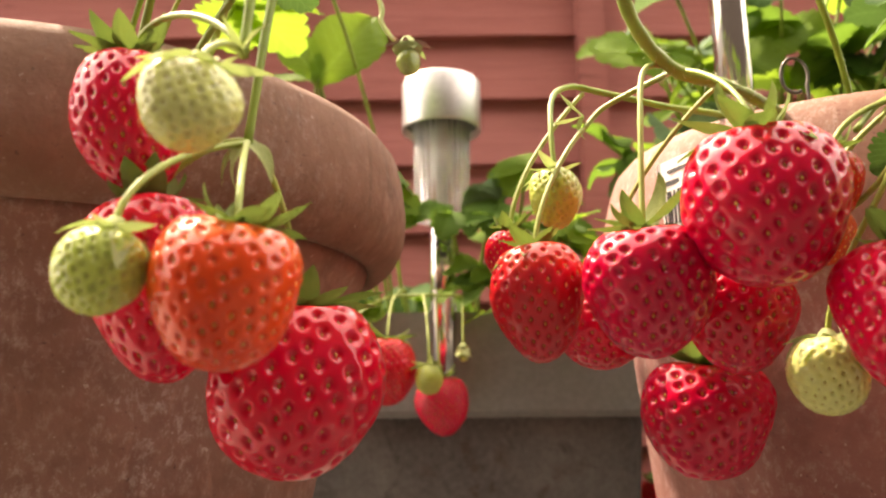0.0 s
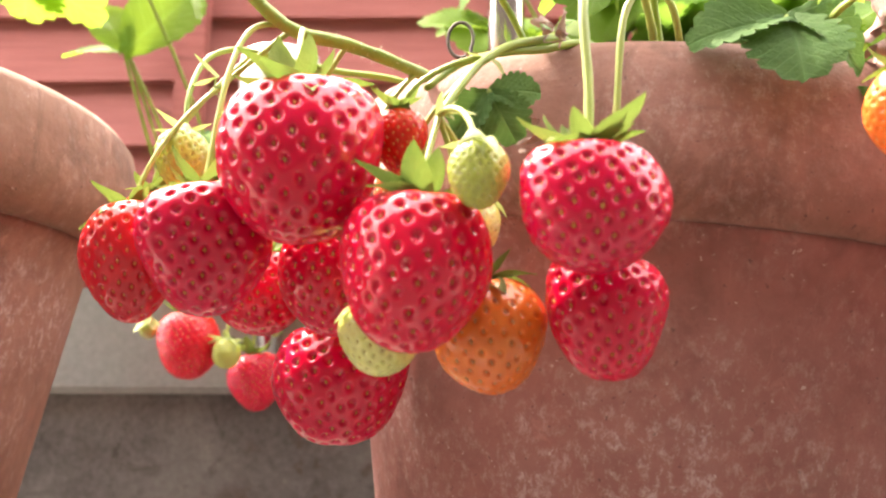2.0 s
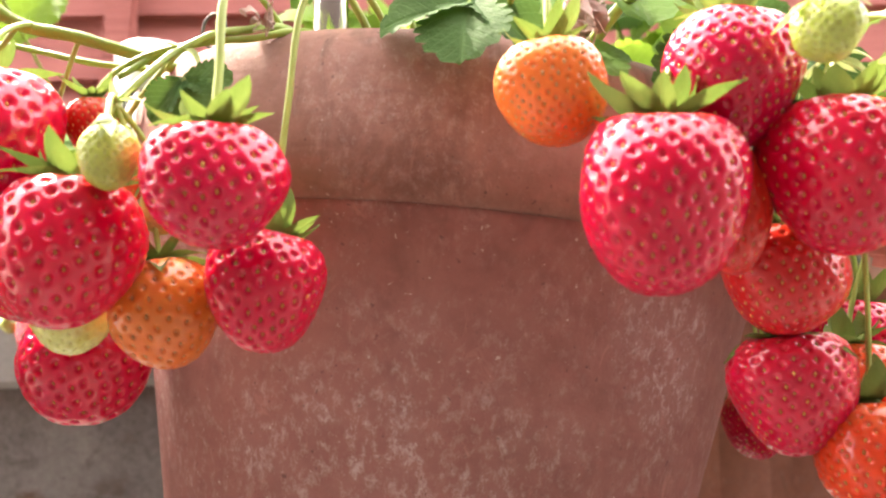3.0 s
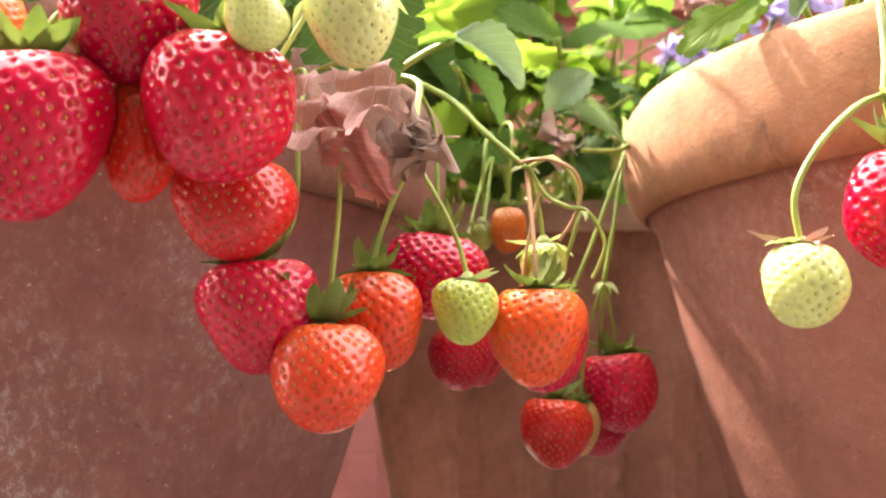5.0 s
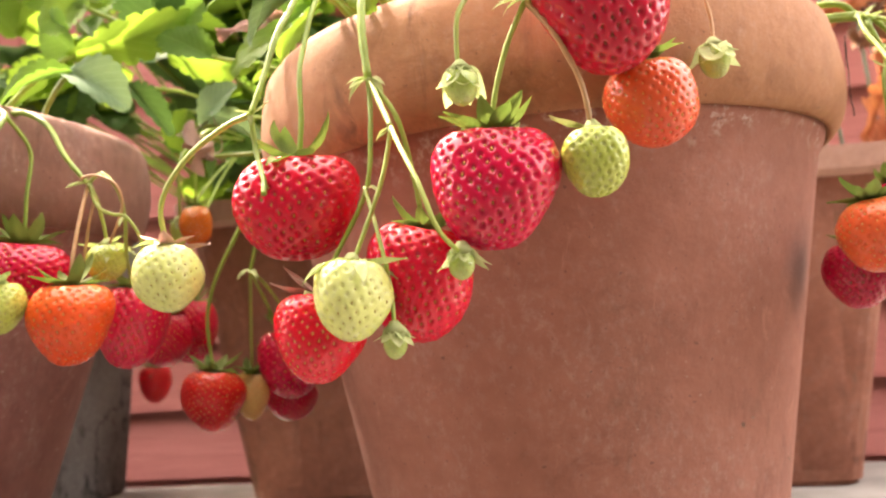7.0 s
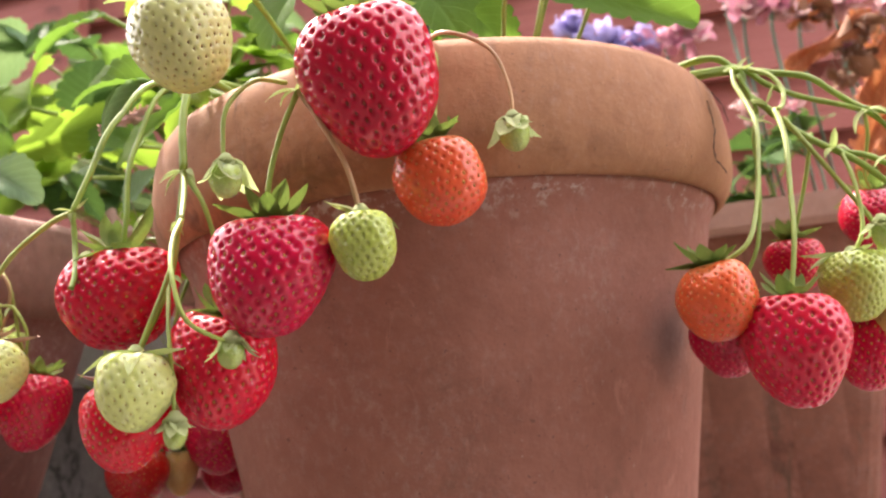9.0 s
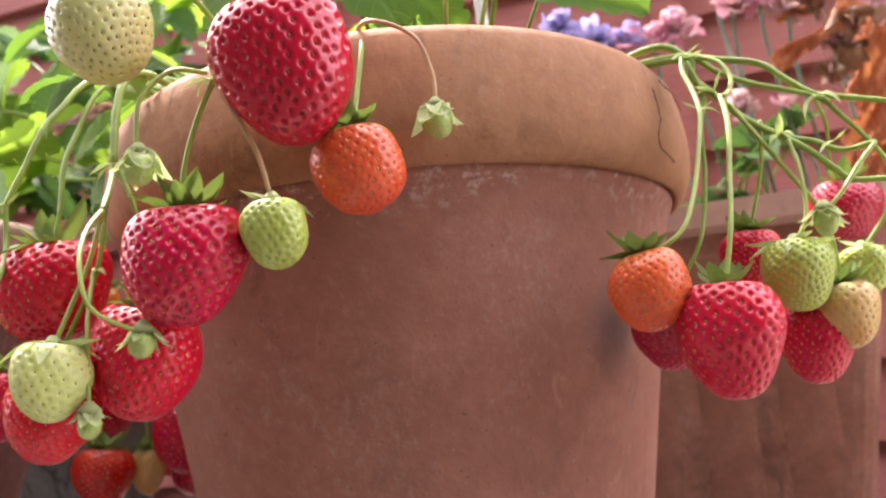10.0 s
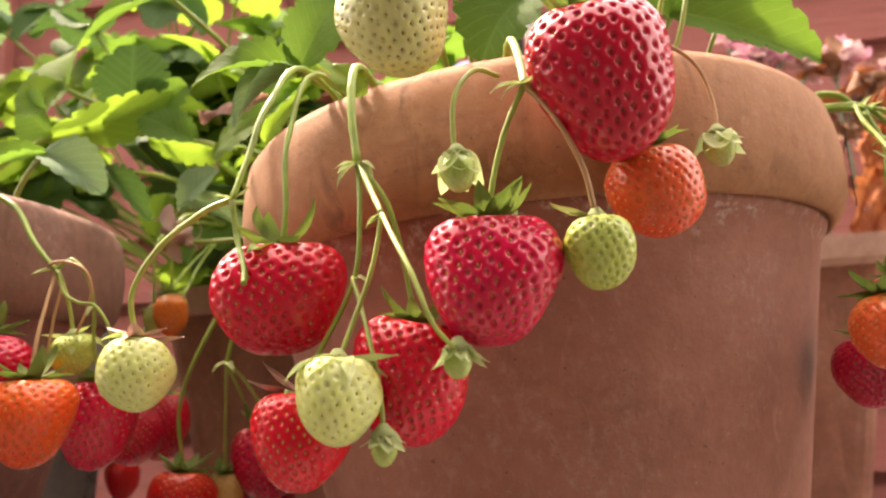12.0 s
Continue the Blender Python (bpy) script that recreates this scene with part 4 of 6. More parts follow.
strawberry("green", 0.54, 0.1906, 0.1657, 18.4, 18.9, "round", (0, -4), key="d7")
strawberry("orange", 0.5582, 0.209, 0.185, 27.5, 25.5, "round", (0, -6), key="d8")
strawberry("darkred", 0.5451, 0.1911, 0.2117, 39.4, 42, "heart", (0, -5), key="d9", twist=10, sepals="ripe")
strawberry("cream", 0.4911, 0.1813, 0.231, 30.8, 29, "cone", (0, -6), key="d10")
strawberry("bud", 0.5023, 0.1827, 0.1391, 8.6, 8.6, "round", key="d11")
strawberry("bud", 0.4823, 0.1855, 0.1189, 8, 8.6, "round", key="d12")
strawberry("bud", 0.5057, 0.1776, 0.1865, 11, 11.5, "round", key="d13")
strawberry("bud", 0.5794, 0.22, 0.1991, 11.5, 11.5, "round", key="d14")
# E: between the clean pot and the window box
strawberry("orange", 0.6322, 0.2542, 0.1454, 25.2, 24.3, "round", (0, -4), key="e1")
strawberry("red", 0.6532, 0.2579, 0.1283, 32.4, 34.4, "cone", key="e2")
strawberry("darkred", 0.6352, 0.2857, 0.1338, 26, 24, "cone", key="e3")
strawberry("green", 0.6766, 0.2791, 0.1477, 22.4, 22.6, "cone", key="e4")
strawberry("paleorange", 0.6901, 0.291, 0.1341, 21.2, 21, "cone", key="e5")
strawberry("red", 0.68, 0.2957, 0.1265, 25, 26, "cone", key="e6")
strawberry("red", 0.6655, 0.3312, 0.1623, 23, 21, "cone", key="e7")
strawberry("darkred", 0.7101, 0.3949, 0.1871, 32, 26, "wide", key="e8")
strawberry("green", 0.705, 0.3389, 0.1533, 18, 18, "cone", key="e9")
strawberry("bud", 0.6862, 0.2750, 0.1625, 9, 10, "round", key="e10")
# small green one beside the orange fruit over the window box
strawberry("green", 0.3352, 0.36, 0.1815, 9.5, 12, "round", key="c25")
# withered flower over the gap
strawberry("bud", -0.0036, 0.1760, 0.2300, 6.5, 6.5, "round", key="f1", sepals="dried")


# ---------------------------------------------------------------- plants
def leaflet_mesh(name, mat, rs, fold=0.35, droop=0.6, width=0.42, teeth=9, bite=1.0):
    """A toothed, pleated leaflet of unit length along +y, widest past its middle."""
    ripple = rs.uniform(0, 6)
    n = teeth * 3
    cols = (-1, -0.8, -0.4, 0, 0.4, 0.8, 1)
    verts = []
    for i in range(n + 1):
        s = i / n
        w = width * math.sin(math.pi * min(0.985, 0.03 + 0.955 * s) ** 1.2) ** 0.72
        for u in cols:
            edge = abs(u) == 1 and 3 < i < n
            x = u * (w + (bite * (-0.03, 0.02, 0.026)[i % 3] if edge else 0))
            y0 = s + (bite * (0.012, 0.0, 0.022)[i % 3] if edge else 0) - 0.06 * abs(u) * (1 - s)
            z = fold * abs(x) + 0.009 * math.cos(2 * math.pi * (0.9 * teeth * s - 1.5 * abs(u))) * (0.2 + abs(u))
            a = droop * y0
            y = math.sin(a) / droop if droop else y0
            z = z * math.cos(a) - (1 - math.cos(a)) / droop + 0.02 * math.sin(5 * s + 3 * u + ripple)
            verts.append((x, y, z))
    k = len(cols)
    faces = [(i * k + j, i * k + j + 1, (i + 1) * k + j + 1, (i + 1) * k + j) for i in range(n) for j in range(k - 1)]
    return mesh_of(name, verts, faces, mat)


rl = random.Random(21)
LEAF = {
    "green": [leaflet_mesh("leaflet", leaf_green, rl, f, d, w, 8, 1.5) for f, d, w in ((0.3, 0.5, 0.42), (0.5, 0.9, 0.4), (0.15, 0.3, 0.45))],
    "deep": [leaflet_mesh("leaflet", leaf_deep, rl, f, d, w, 8, 1.5) for f, d, w in ((0.35, 0.6, 0.42), (0.55, 1.0, 0.4), (0.2, 0.35, 0.44))],
    "lime": [leaflet_mesh("leaflet", leaf_lime, rl, f, d, w, 8, 1.6) for f, d, w in ((0.3, 0.5, 0.42), (0.45, 0.8, 0.42), (0.15, 0.3, 0.45))],
    "smooth": [leaflet_mesh("leaflet", leaf_lime, rl, f, d, w, 9, 0.15) for f, d, w in ((0.12, 0.25, 0.31), (0.2, 0.35, 0.29))],
    "blue": [leaflet_mesh("leaflet", leaf_blue, rl, f, d, w, 7) for f, d, w in ((0.5, 0.9, 0.5), (0.7, 1.2, 0.48), (0.3, 0.6, 0.52))],
    "dead": [leaflet_mesh("leaflet", leaf_dead, rl, f, d, w) for f, d, w in ((0.7, 1.3, 0.4), (0.3, 0.9, 0.38), (0.5, 1.1, 0.42))],
}


def facing(direction, normal):
    """A turn that takes +y to direction and +z as near normal as can be."""
    y = Vector(direction).normalized()
    x = y.cross(Vector(normal)).normalized()
    return Matrix((x, y, x.cross(y))).transposed()


def leaf(plant, root, hub, size, tone="green", out=None, normal=(0, 0, 1), rs=rl, blades=3, stalk=stalk_green, thick=0.0011):
    """A leaf of three toothed leaflets on a stalk from root to hub; out is the way that the middle leaflet points."""
    org = plant.matrix_basis.translation
    r, h = Vector(root) - org, Vector(hub) - org
    out = Vector(out) if out is not None else (h - r).normalized() + Vector((0, 0, -0.3))
    mid = r.lerp(h, 0.5) + Vector((rs.uniform(-0.1, 0.1), rs.uniform(-0.1, 0.1), 0.12)) * (h - r).length
    pet = part("leaf_stalk", tube("leaf_stalk", arc_points(r, r.lerp(mid, 0.6), mid, h, 9), thick, stalk, 6), plant)
    flat = Vector(out) - Vector(normal).normalized() * Vector(out).dot(Vector(normal).normalized())
    for k in range(blades):
        a = (0, 68, -68)[k] + rs.uniform(-8, 8)
        d = Matrix.Rotation(radians(a), 3, Vector(normal)) @ flat
        nn = Vector(normal) + Vector((rs.uniform(-0.25, 0.25), rs.uniform(-0.25, 0.25), rs.uniform(-0.1, 0.1)))
        part("leaflet", rs.choice(LEAF[tone]), pet, h, facing(d, nn), size * rs.uniform(0.9, 1.1) * (1 if k == 0 else 0.9))
    return pet


def spread_leaf(plant, root, hub, *blades, thick=0.0013):
    """A leaf on a stalk from root to hub; each blade is (tip, breadth, tone, normal)."""
    org = plant.matrix_basis.translation
    r, h = Vector(root) - org, Vector(hub) - org
    mid = r.lerp(h, 0.55) + Vector((0, 0, 0.18)) * (h - r).length
    pet = part("leaf_stalk", tube("leaf_stalk", arc_points(r, r.lerp(mid, 0.6), mid, h, 9), thick, stalk_green, 6), plant)
    for k, (tip, breadth, tone, normal) in enumerate(blades):
        d = Vector(tip) - Vector(hub)
        shapes = LEAF[tone]
        part("leaflet", shapes[(k + len(plant.children)) % len(shapes)], pet, h, facing(d, normal), (breadth / 0.8, d.length, d.length))
    return pet


def stalk(plant, pts, r0=0.0011, r1=None, mat=stalk_green, hairs=0, name="fruit_stalk"):
    """A fruit stalk through a few points, smoothed; hairs adds fine bristles."""
    org = plant.matrix_basis.translation
    ctrl = [Vector(p) - org for p in pts]
    ctrl = [ctrl[0] * 2 - ctrl[1]] + ctrl + [ctrl[-1] * 2 - ctrl[-2]]
    out = []
    for i in range(1, len(ctrl) - 2):
        p0, p1, p2, p3 = ctrl[i - 1: i + 3]
        for k in range(7):
            t = k / 7
            out.append(0.5 * (2 * p1 + (p2 - p0) * t + (2 * p0 - 5 * p1 + 4 * p2 - p3) * t * t + (3 * p1 - p0 - 3 * p2 + p3) * t ** 3))
    out.append(ctrl[-2])
    r1 = r0 if r1 is None else r1
    n = len(out)
    radii = [(r0 + (r1 - r0) * i / (n - 1)) * (1 + 0.06 * math.sin(i * 1.9)) for i in range(n)]
    radii = [r * 0.86 for r in radii]
    ob = part(name, tube(name, out, radii, mat), plant)
    if hairs:
        rs = random.Random(len(plant.children))
        verts, faces = [], []
        for _ in range(hairs):
            i = rs.randrange(n - 1)
            p = out[i].lerp(out[i + 1], rs.random())
            d = (out[i + 1] - out[i]).normalized()
            q = (d.orthogonal().normalized())
            q = Matrix.Rotation(rs.uniform(0, 6.28), 3, d) @ q
            q = (q + d * rs.uniform(-0.3, 0.3)).normalized()
            s = d.cross(q) * 0.00009
            a, b = p + q * radii[i] * 0.8, p + q * (radii[i] + rs.uniform(0.0008, 0.002))
            m = len(verts)
            verts += [a - s, a + s, b]
            faces += [(m, m + 1, m + 2)]
        tagged(part("stalk_hairs", mesh_of("stalk_hairs", verts, faces, hair_white), ob), kind="stuff")
    return ob


def pedicel(plant, node, key, lift=0.35, mat=stalk_pale, r=0.00085, side=0.0):
    """A thin stalk that leaves a node, arches and hangs down to a fruit's calyx."""
    a, b = Vector(node), TOPS[key]
    d = (b - a).length
    up = Vector((side * d, 0, lift * d))
    pts = arc_points(a, a.lerp(b, 0.15) + up, b + Vector((0, 0, 0.35 * d)) + up * 0.25, b + Vector((0, 0, -0.001)), 9)
    return stalk(plant, pts, r * 1.05, r, mat)


def node_tuft(plant, at, size=0.006, n=3):
    """The small bracts where stalks fork."""
    org = plant.matrix_basis.translation
    rs = random.Random(int(abs(at[0]) * 1e4))
    for _ in range(n):
        d = Vector((rs.uniform(-1, 1), rs.uniform(-1, 0.3), rs.uniform(-0.6, 0.5)))
        part("bract", rs.choice(SEPALS["unripe"]), plant, Vector(at) - org, facing(d, Vector((0, -0.5, 1))), size * rs.uniform(0.8, 1.3))


def bush(plant, centre, spread, n, size, tones, seed, z0=0.2, lean=(0, -0.4, 0), root_y=None, root_x=(-9, 9)):
    """Leaves scattered in a box round centre, each on its own stalk from the soil."""
    rs = random.Random(seed)
    for _ in range(n):
        hub = Vector(centre) + Vector([rs.uniform(-s, s) for s in spread])
        root = Vector((centre[0] + rs.uniform(-1, 1) * spread[0] * 0.6, centre[1] + rs.uniform(0, 1) * spread[1] * 0.6, z0))
        if root_y is not None:
            root.x, root.y = min(max(root.x, root_x[0]), root_x[1]), root_y + 0.25 * (root.y - centre[1])
        out = Vector((rs.uniform(-1, 1), rs.uniform(-1, 0.6), rs.uniform(-0.5, 0.3))) + Vector(lean)
        nrm = Vector((rs.uniform(-0.6, 0.6), rs.uniform(-0.9, 0.3), 1))
        leaf(plant, root, hub, rs.uniform(*size), rs.choice(tones), out, nrm, rs)


GROUP = "strawberry plants in pots"
plant_1 = thing("strawberry_plant", (-0.134, 0.309, 0.232), "strawberry plant in a brown pot, trusses over its rim", "strawberry plant", GROUP)
plant_2 = thing("strawberry_plant", (0.19, 0.325, 0.215), "strawberry plant in a leaning pot, heavy trusses over its rim", "strawberry plant", GROUP)
plant_3 = thing("strawberry_plant", (0.527, 0.339, 0.214), "strawberry plant in the clean pot, long trusses over its rim", "strawberry plant", GROUP)
plant_s = thing("strawberry_plant", (-0.05, 0.61, 0.2), "strawberry plant in the grey trough, bright young leaves", "strawberry plant", GROUP)
plant_w = thing("strawberry_plant", (0.45, 0.675, 0.21), "dense strawberry plants in the window box", "strawberry plant", GROUP)

# brown pot
na, na2 = (-0.0346, 0.1511, 0.2202), (-0.0395, 0.178, 0.212)
stalk(plant_1, [(-0.12, 0.3, 0.235), (-0.075, 0.22, 0.292), (-0.045, 0.175, 0.272), (-0.0346, 0.155, 0.245), na], 0.0016, 0.0012)
stalk(plant_1, [(-0.1, 0.3, 0.235), (-0.05, 0.215, 0.285), (-0.036, 0.185, 0.262), (-0.037, 0.178, 0.235), na2], 0.0015, 0.0012)
node_tuft(plant_1, na, 0.008, 4)
node_tuft(plant_1, na2, 0.01, 4)
for k, nd, l in (("a1", na, 0.3), ("a2", na, 0.3), ("a3", na2, 0.05), ("a4", na2, 0.1), ("a5", na2, 0.2), ("a6", na2, 0.25)):
    pedicel(plant_1, nd, k, l)
leaf(plant_1, (-0.1, 0.29, 0.235), (-0.045, 0.2, 0.268), 0.022, "deep", (1, -0.3, 0.1))
leaf(plant_1, (-0.12, 0.3, 0.235), (-0.085, 0.24, 0.3), 0.04, "green", (0.2, -0.6, 0.4))
leaf(plant_1, (-0.14, 0.33, 0.235), (-0.18, 0.28, 0.33), 0.05, "green", (-0.5, -0.6, 0.2))
leaf(plant_1, (-0.14, 0.35, 0.235), (-0.1, 0.39, 0.36), 0.05, "lime", (0.5, 0.6, 0.2))

# slate trough
leaf(plant_s, (-0.055, 0.6, 0.2), (-0.0642, 0.4400, 0.3414), 0.066, "smooth", (0.5, 0.12, 0.9), (0.25, -1, 0.25), blades=1)
leaf(plant_s, (-0.055, 0.6, 0.2), (-0.0651, 0.4420, 0.3429), 0.045, "smooth", (-0.5, 0.1, 0.9), (0.2, -1, 0.3), blades=1)
leaf(plant_s, (-0.055, 0.6, 0.2), (-0.0669, 0.4430, 0.3427), 0.04, "smooth", (-0.95, 0.0, 0.35), (0.1, -0.5, 1), blades=1)
leaf(plant_s, (-0.03, 0.58, 0.2), (-0.0449, 0.4900, 0.3018), 0.036, "blue", (0.9, -0.2, 0.3), (-0.1, -0.6, 0.8), blades=2)
leaf(plant_s, (-0.03, 0.58, 0.2), (-0.0392, 0.4850, 0.2843), 0.036, "lime", (0.75, -0.3, 0.1), (0, -0.8, 0.6))
leaf(plant_s, (-0.03, 0.58, 0.2), (-0.0345, 0.4800, 0.2726), 0.026, "green", (0.2, -0.3, -0.6), (0, -0.9, 0.4))
leaf(plant_s, (0.03, 0.58, 0.2), (0.0411, 0.5000, 0.2892), 0.028, "blue", (-0.55, -0.2, 0.7), (0.1, -0.9, 0.4))
leaf(plant_s, (0.03, 0.58, 0.2), (0.0389, 0.4950, 0.2836), 0.024, "green", (-0.9, -0.2, 0.0), (0, -0.6, 0.8))
leaf(plant_s, (0.03, 0.58, 0.2), (0.0559, 0.5000, 0.3073), 0.026, "lime", (-0.7, -0.2, 0.25), (0, -0.7, 0.7))
bush(plant_s, (0.045, 0.5, 0.258), (0.04, 0.02, 0.022), 12, (0.018, 0.028), ("green", "lime", "green", "blue"), 36, root_y=0.585, root_x=(-0.4, 0.12))
leaf(plant_s, (-0.02, 0.6, 0.2), (-0.06, 0.4, 0.392), 0.06, "smooth", (0.9, -0.3, 0.15), (0, -0.5, 1))
bush(plant_s, (-0.035, 0.57, 0.245), (0.03, 0.04, 0.03), 8, (0.02, 0.03), ("green", "lime", "green", "deep"), 31, root_y=0.585, root_x=(-0.4, 0.12))
bush(plant_s, (0.06, 0.55, 0.265), (0.035, 0.04, 0.04), 15, (0.024, 0.036), ("green", "lime", "lime"), 32, root_y=0.585, root_x=(-0.4, 0.12))
bush(plant_s, (-0.02, 0.55, 0.23), (0.055, 0.03, 0.012), 8, (0.016, 0.024), ("green", "lime"), 35, root_y=0.585, root_x=(-0.4, 0.12))
ns = (-0.025, 0.505, 0.229)
stalk(plant_s, [(-0.02, 0.58, 0.205), (-0.02, 0.53, 0.235), ns], 0.0015)
stalk(plant_s, [ns, (-0.005, 0.5, 0.229), (0.016, 0.5, 0.228)], 0.001)
for k, nd in (("s1", ns), ("s4", ns), ("s2", (0.0, 0.5, 0.229)), ("s3", (-0.008, 0.5, 0.229)), ("s5", (0.016, 0.5, 0.228))):
    pedicel(plant_s, nd, k, 0.1, r=0.0008)
stalk(plant_s, [(0.13, 0.62, 0.215), (0.16, 0.65, 0.2), (0.163, 0.66, 0.15), TOPS["s6"]], 0.0009)

# leaning pot, left truss
nb, nb2 = (0.1234, 0.2043, 0.2319), (0.1114, 0.1904, 0.2112)
stalk(plant_2, [(0.17, 0.3, 0.222), (0.152, 0.235, 0.246), (0.135, 0.212, 0.24), nb, (0.117, 0.197, 0.222), nb2], 0.0016, 0.0011)
stalk(plant_2, [(0.18, 0.3, 0.222), (0.16, 0.232, 0.244), (0.137, 0.213, 0.238), (0.119, 0.206, 0.232), (0.108, 0.2, 0.222)], 0.0015, 0.001)
stalk(plant_2, [(0.16, 0.3, 0.222), (0.13, 0.27, 0.242), (0.1045, 0.2403, 0.2435), (0.085, 0.228, 0.2465), (0.0699, 0.2216, 0.2482), (0.058, 0.215, 0.258), (0.05, 0.205, 0.275), (0.046, 0.2, 0.3)], 0.0021, 0.0024, hairs=420)
stalk(plant_2, [(0.15, 0.3, 0.222), (0.11, 0.27, 0.248), (0.075, 0.258, 0.252), (0.055, 0.258, 0.257), (0.0455, 0.255, 0.2575), (0.0388, 0.248, 0.251), (0.0368, 0.24, 0.237), TOPS["b15"]], 0.0014, 0.0009)
stalk(plant_2, [(0.0699, 0.2216, 0.248), (0.06, 0.232, 0.246), (0.052, 0.238, 0.243), (0.046, 0.236, 0.236)], 0.001, 0.0009)
node_tuft(plant_2, nb, 0.007, 3)
node_tuft(plant_2, nb2, 0.008, 4)
node_tuft(plant_2, (0.046, 0.236, 0.24), 0.009, 3)
pedicel(plant_2, (0.05, 0.257, 0.256), "b17", 0.05)
pedicel(plant_2, (0.046, 0.236, 0.236), "b1", 0.08)
stalk(plant_2, [(0.073, 0.2235, 0.2475), (0.066, 0.2215, 0.2495), (0.0595, 0.2165, 0.245), (0.0562, 0.209, 0.228), TOPS["b2"]], 0.001, 0.0009, stalk_pale)
pedicel(plant_2, (0.073, 0.2226, 0.2485), "b3", 0.05, mat=stalk_green)
pedicel(plant_2, (0.1045, 0.24, 0.243), "b4", 0.1)
pedicel(plant_2, (0.085, 0.228, 0.2465), "b5", 0.1)
pedicel(plant_2, nb2, "b6", -0.1)
for k, nd, l in (("b7", nb2, 0.0), ("b8", nb2, 0.02), ("b9", nb2, -0.05), ("b10", nb2, 0.12), ("b13", nb, 0.12), ("b14", nb, 0.05), ("b16", nb2, 0.05)):
    pedicel(plant_2, nd, k, l)
stalk(plant_2, [(0.185, 0.28, 0.224), (0.171, 0.222, 0.243), (0.158, 0.195, 0.256), (0.147, 0.181, 0.251), (0.1425, 0.171, 0.23), (0.1425, 0.168, 0.21), TOPS["b11"]], 0.0014, 0.0012, stalk_pale)
stalk(plant_2, [(0.19, 0.28, 0.224), (0.178, 0.222, 0.24), (0.168, 0.2, 0.248), (0.157, 0.193, 0.24), (0.153, 0.192, 0.21), TOPS["b12"]], 0.0012, 0.001, stalk_pale)
leaf(plant_2, (0.14, 0.25, 0.225), (0.124, 0.203, 0.222), 0.0145, "deep", (0.25, -0.5, -0.8), (-0.2, -1, 0.3))
leaf(plant_2, (0.2, 0.26, 0.225), (0.199, 0.2, 0.241), 0.026, "deep", (-0.2, -0.6, -0.5), (0, -0.8, 0.7))
# leaning pot, right truss
leaf(plant_2, (0.24, 0.26, 0.215), (0.228, 0.212, 0.232), 0.02, "green", (0.4, -0.6, -0.3), (0, -0.6, 0.8))
nc, ncr = (0.262, 0.19, 0.231), (0.292, 0.2, 0.224)
stalk(plant_2, [(0.22, 0.3, 0.218), (0.24, 0.225, 0.246), (0.25, 0.2, 0.243), nc], 0.0017, 0.0013)
stalk(plant_2, [(0.23, 0.3, 0.218), (0.265, 0.23, 0.24), (0.282, 0.208, 0.234), ncr], 0.0016, 0.0012)
node_tuft(plant_2, nc, 0.009, 4)
node_tuft(plant_2, ncr, 0.011, 4)
stalk(plant_2, [(0.205, 0.27, 0.22), (0.209, 0.2, 0.24), (0.215, 0.178, 0.235), TOPS["c1"]], 0.0011, 0.001, stalk_pale)
for k, nd, l in (("c2", nc, 0.1), ("c3", nc, 0.2), ("c23", nc, 0.0), ("c22", nc, 0.2), ("c4", ncr, 0.05), ("c5", ncr, -0.05), ("c21", ncr, 0.25), ("c20", ncr, 0.3)):
    pedicel(plant_2, nd, k, l)
for k, x, y in (("c6", 0.284, 0.212), ("c7", 0.2975, 0.206)):
    stalk(plant_2, [(0.27, 0.24, 0.21), (x, y + 0.012, 0.212), (x + 0.001, y + 0.001, 0.192), (x, y, 0.165), TOPS[k]], 0.0009, 0.0008, stalk_pale)
ncc, ncd, nce = (0.3138, 0.255, 0.2188), (0.3155, 0.2315, 0.187), (0.3502, 0.2533, 0.1873)
stalk(plant_2, [(0.24, 0.31, 0.21), (0.29, 0.27, 0.223), ncc, (0.316, 0.243, 0.205), ncd], 0.0017, 0.0011)
stalk(plant_2, [(0.25, 0.31, 0.21), (0.3, 0.275, 0.224), (0.322, 0.268, 0.218), (0.338, 0.258, 0.2), nce], 0.0016, 0.0011)
node_tuft(plant_2, ncd, 0.006, 3)
node_tuft(plant_2, nce, 0.007, 3)
pedicel(plant_2, ncd, "c8", 0.0)
pedicel(plant_2, ncd, "c10", 0.0)
stalk(plant_2, [ncc, (0.32, 0.262, 0.205), (0.321, 0.258, 0.185), TOPS["c9"]], 0.001, 0.0009)
pedicel(plant_2, nce, "c11", 0.0, stalk_red)
pedicel(plant_2, nce, "c14", 0.2)
stalk(plant_2, [nce, (0.358, 0.25, 0.19), (0.3645, 0.25, 0.183), (0.366, 0.252, 0.172), (0.362, 0.26, 0.158), TOPS["c12"]], 0.0009, 0.0008, stalk_pale)
leaf(plant_2, (0.26, 0.29, 0.21), (0.2940, 0.2360, 0.2513), 0.0463, "deep", (0.216, -0.250, -0.944), (0.1, -1, 0.25), blades=1)
leaf(plant_2, (0.25, 0.27, 0.21), (0.272, 0.212, 0.235), 0.03, "deep", (0.2, -0.3, -0.9), (0, -1, 0.3))
leaf(plant_2, (0.22, 0.3, 0.215), (0.25, 0.235, 0.262), 0.04, "green", (0.0, -0.6, 0.1), (0, -0.5, 1))
leaf(plant_2, (0.2, 0.3, 0.215), (0.175, 0.24, 0.28), 0.04, "green", (-0.4, -0.6, 0.1), (0, -0.5, 1))
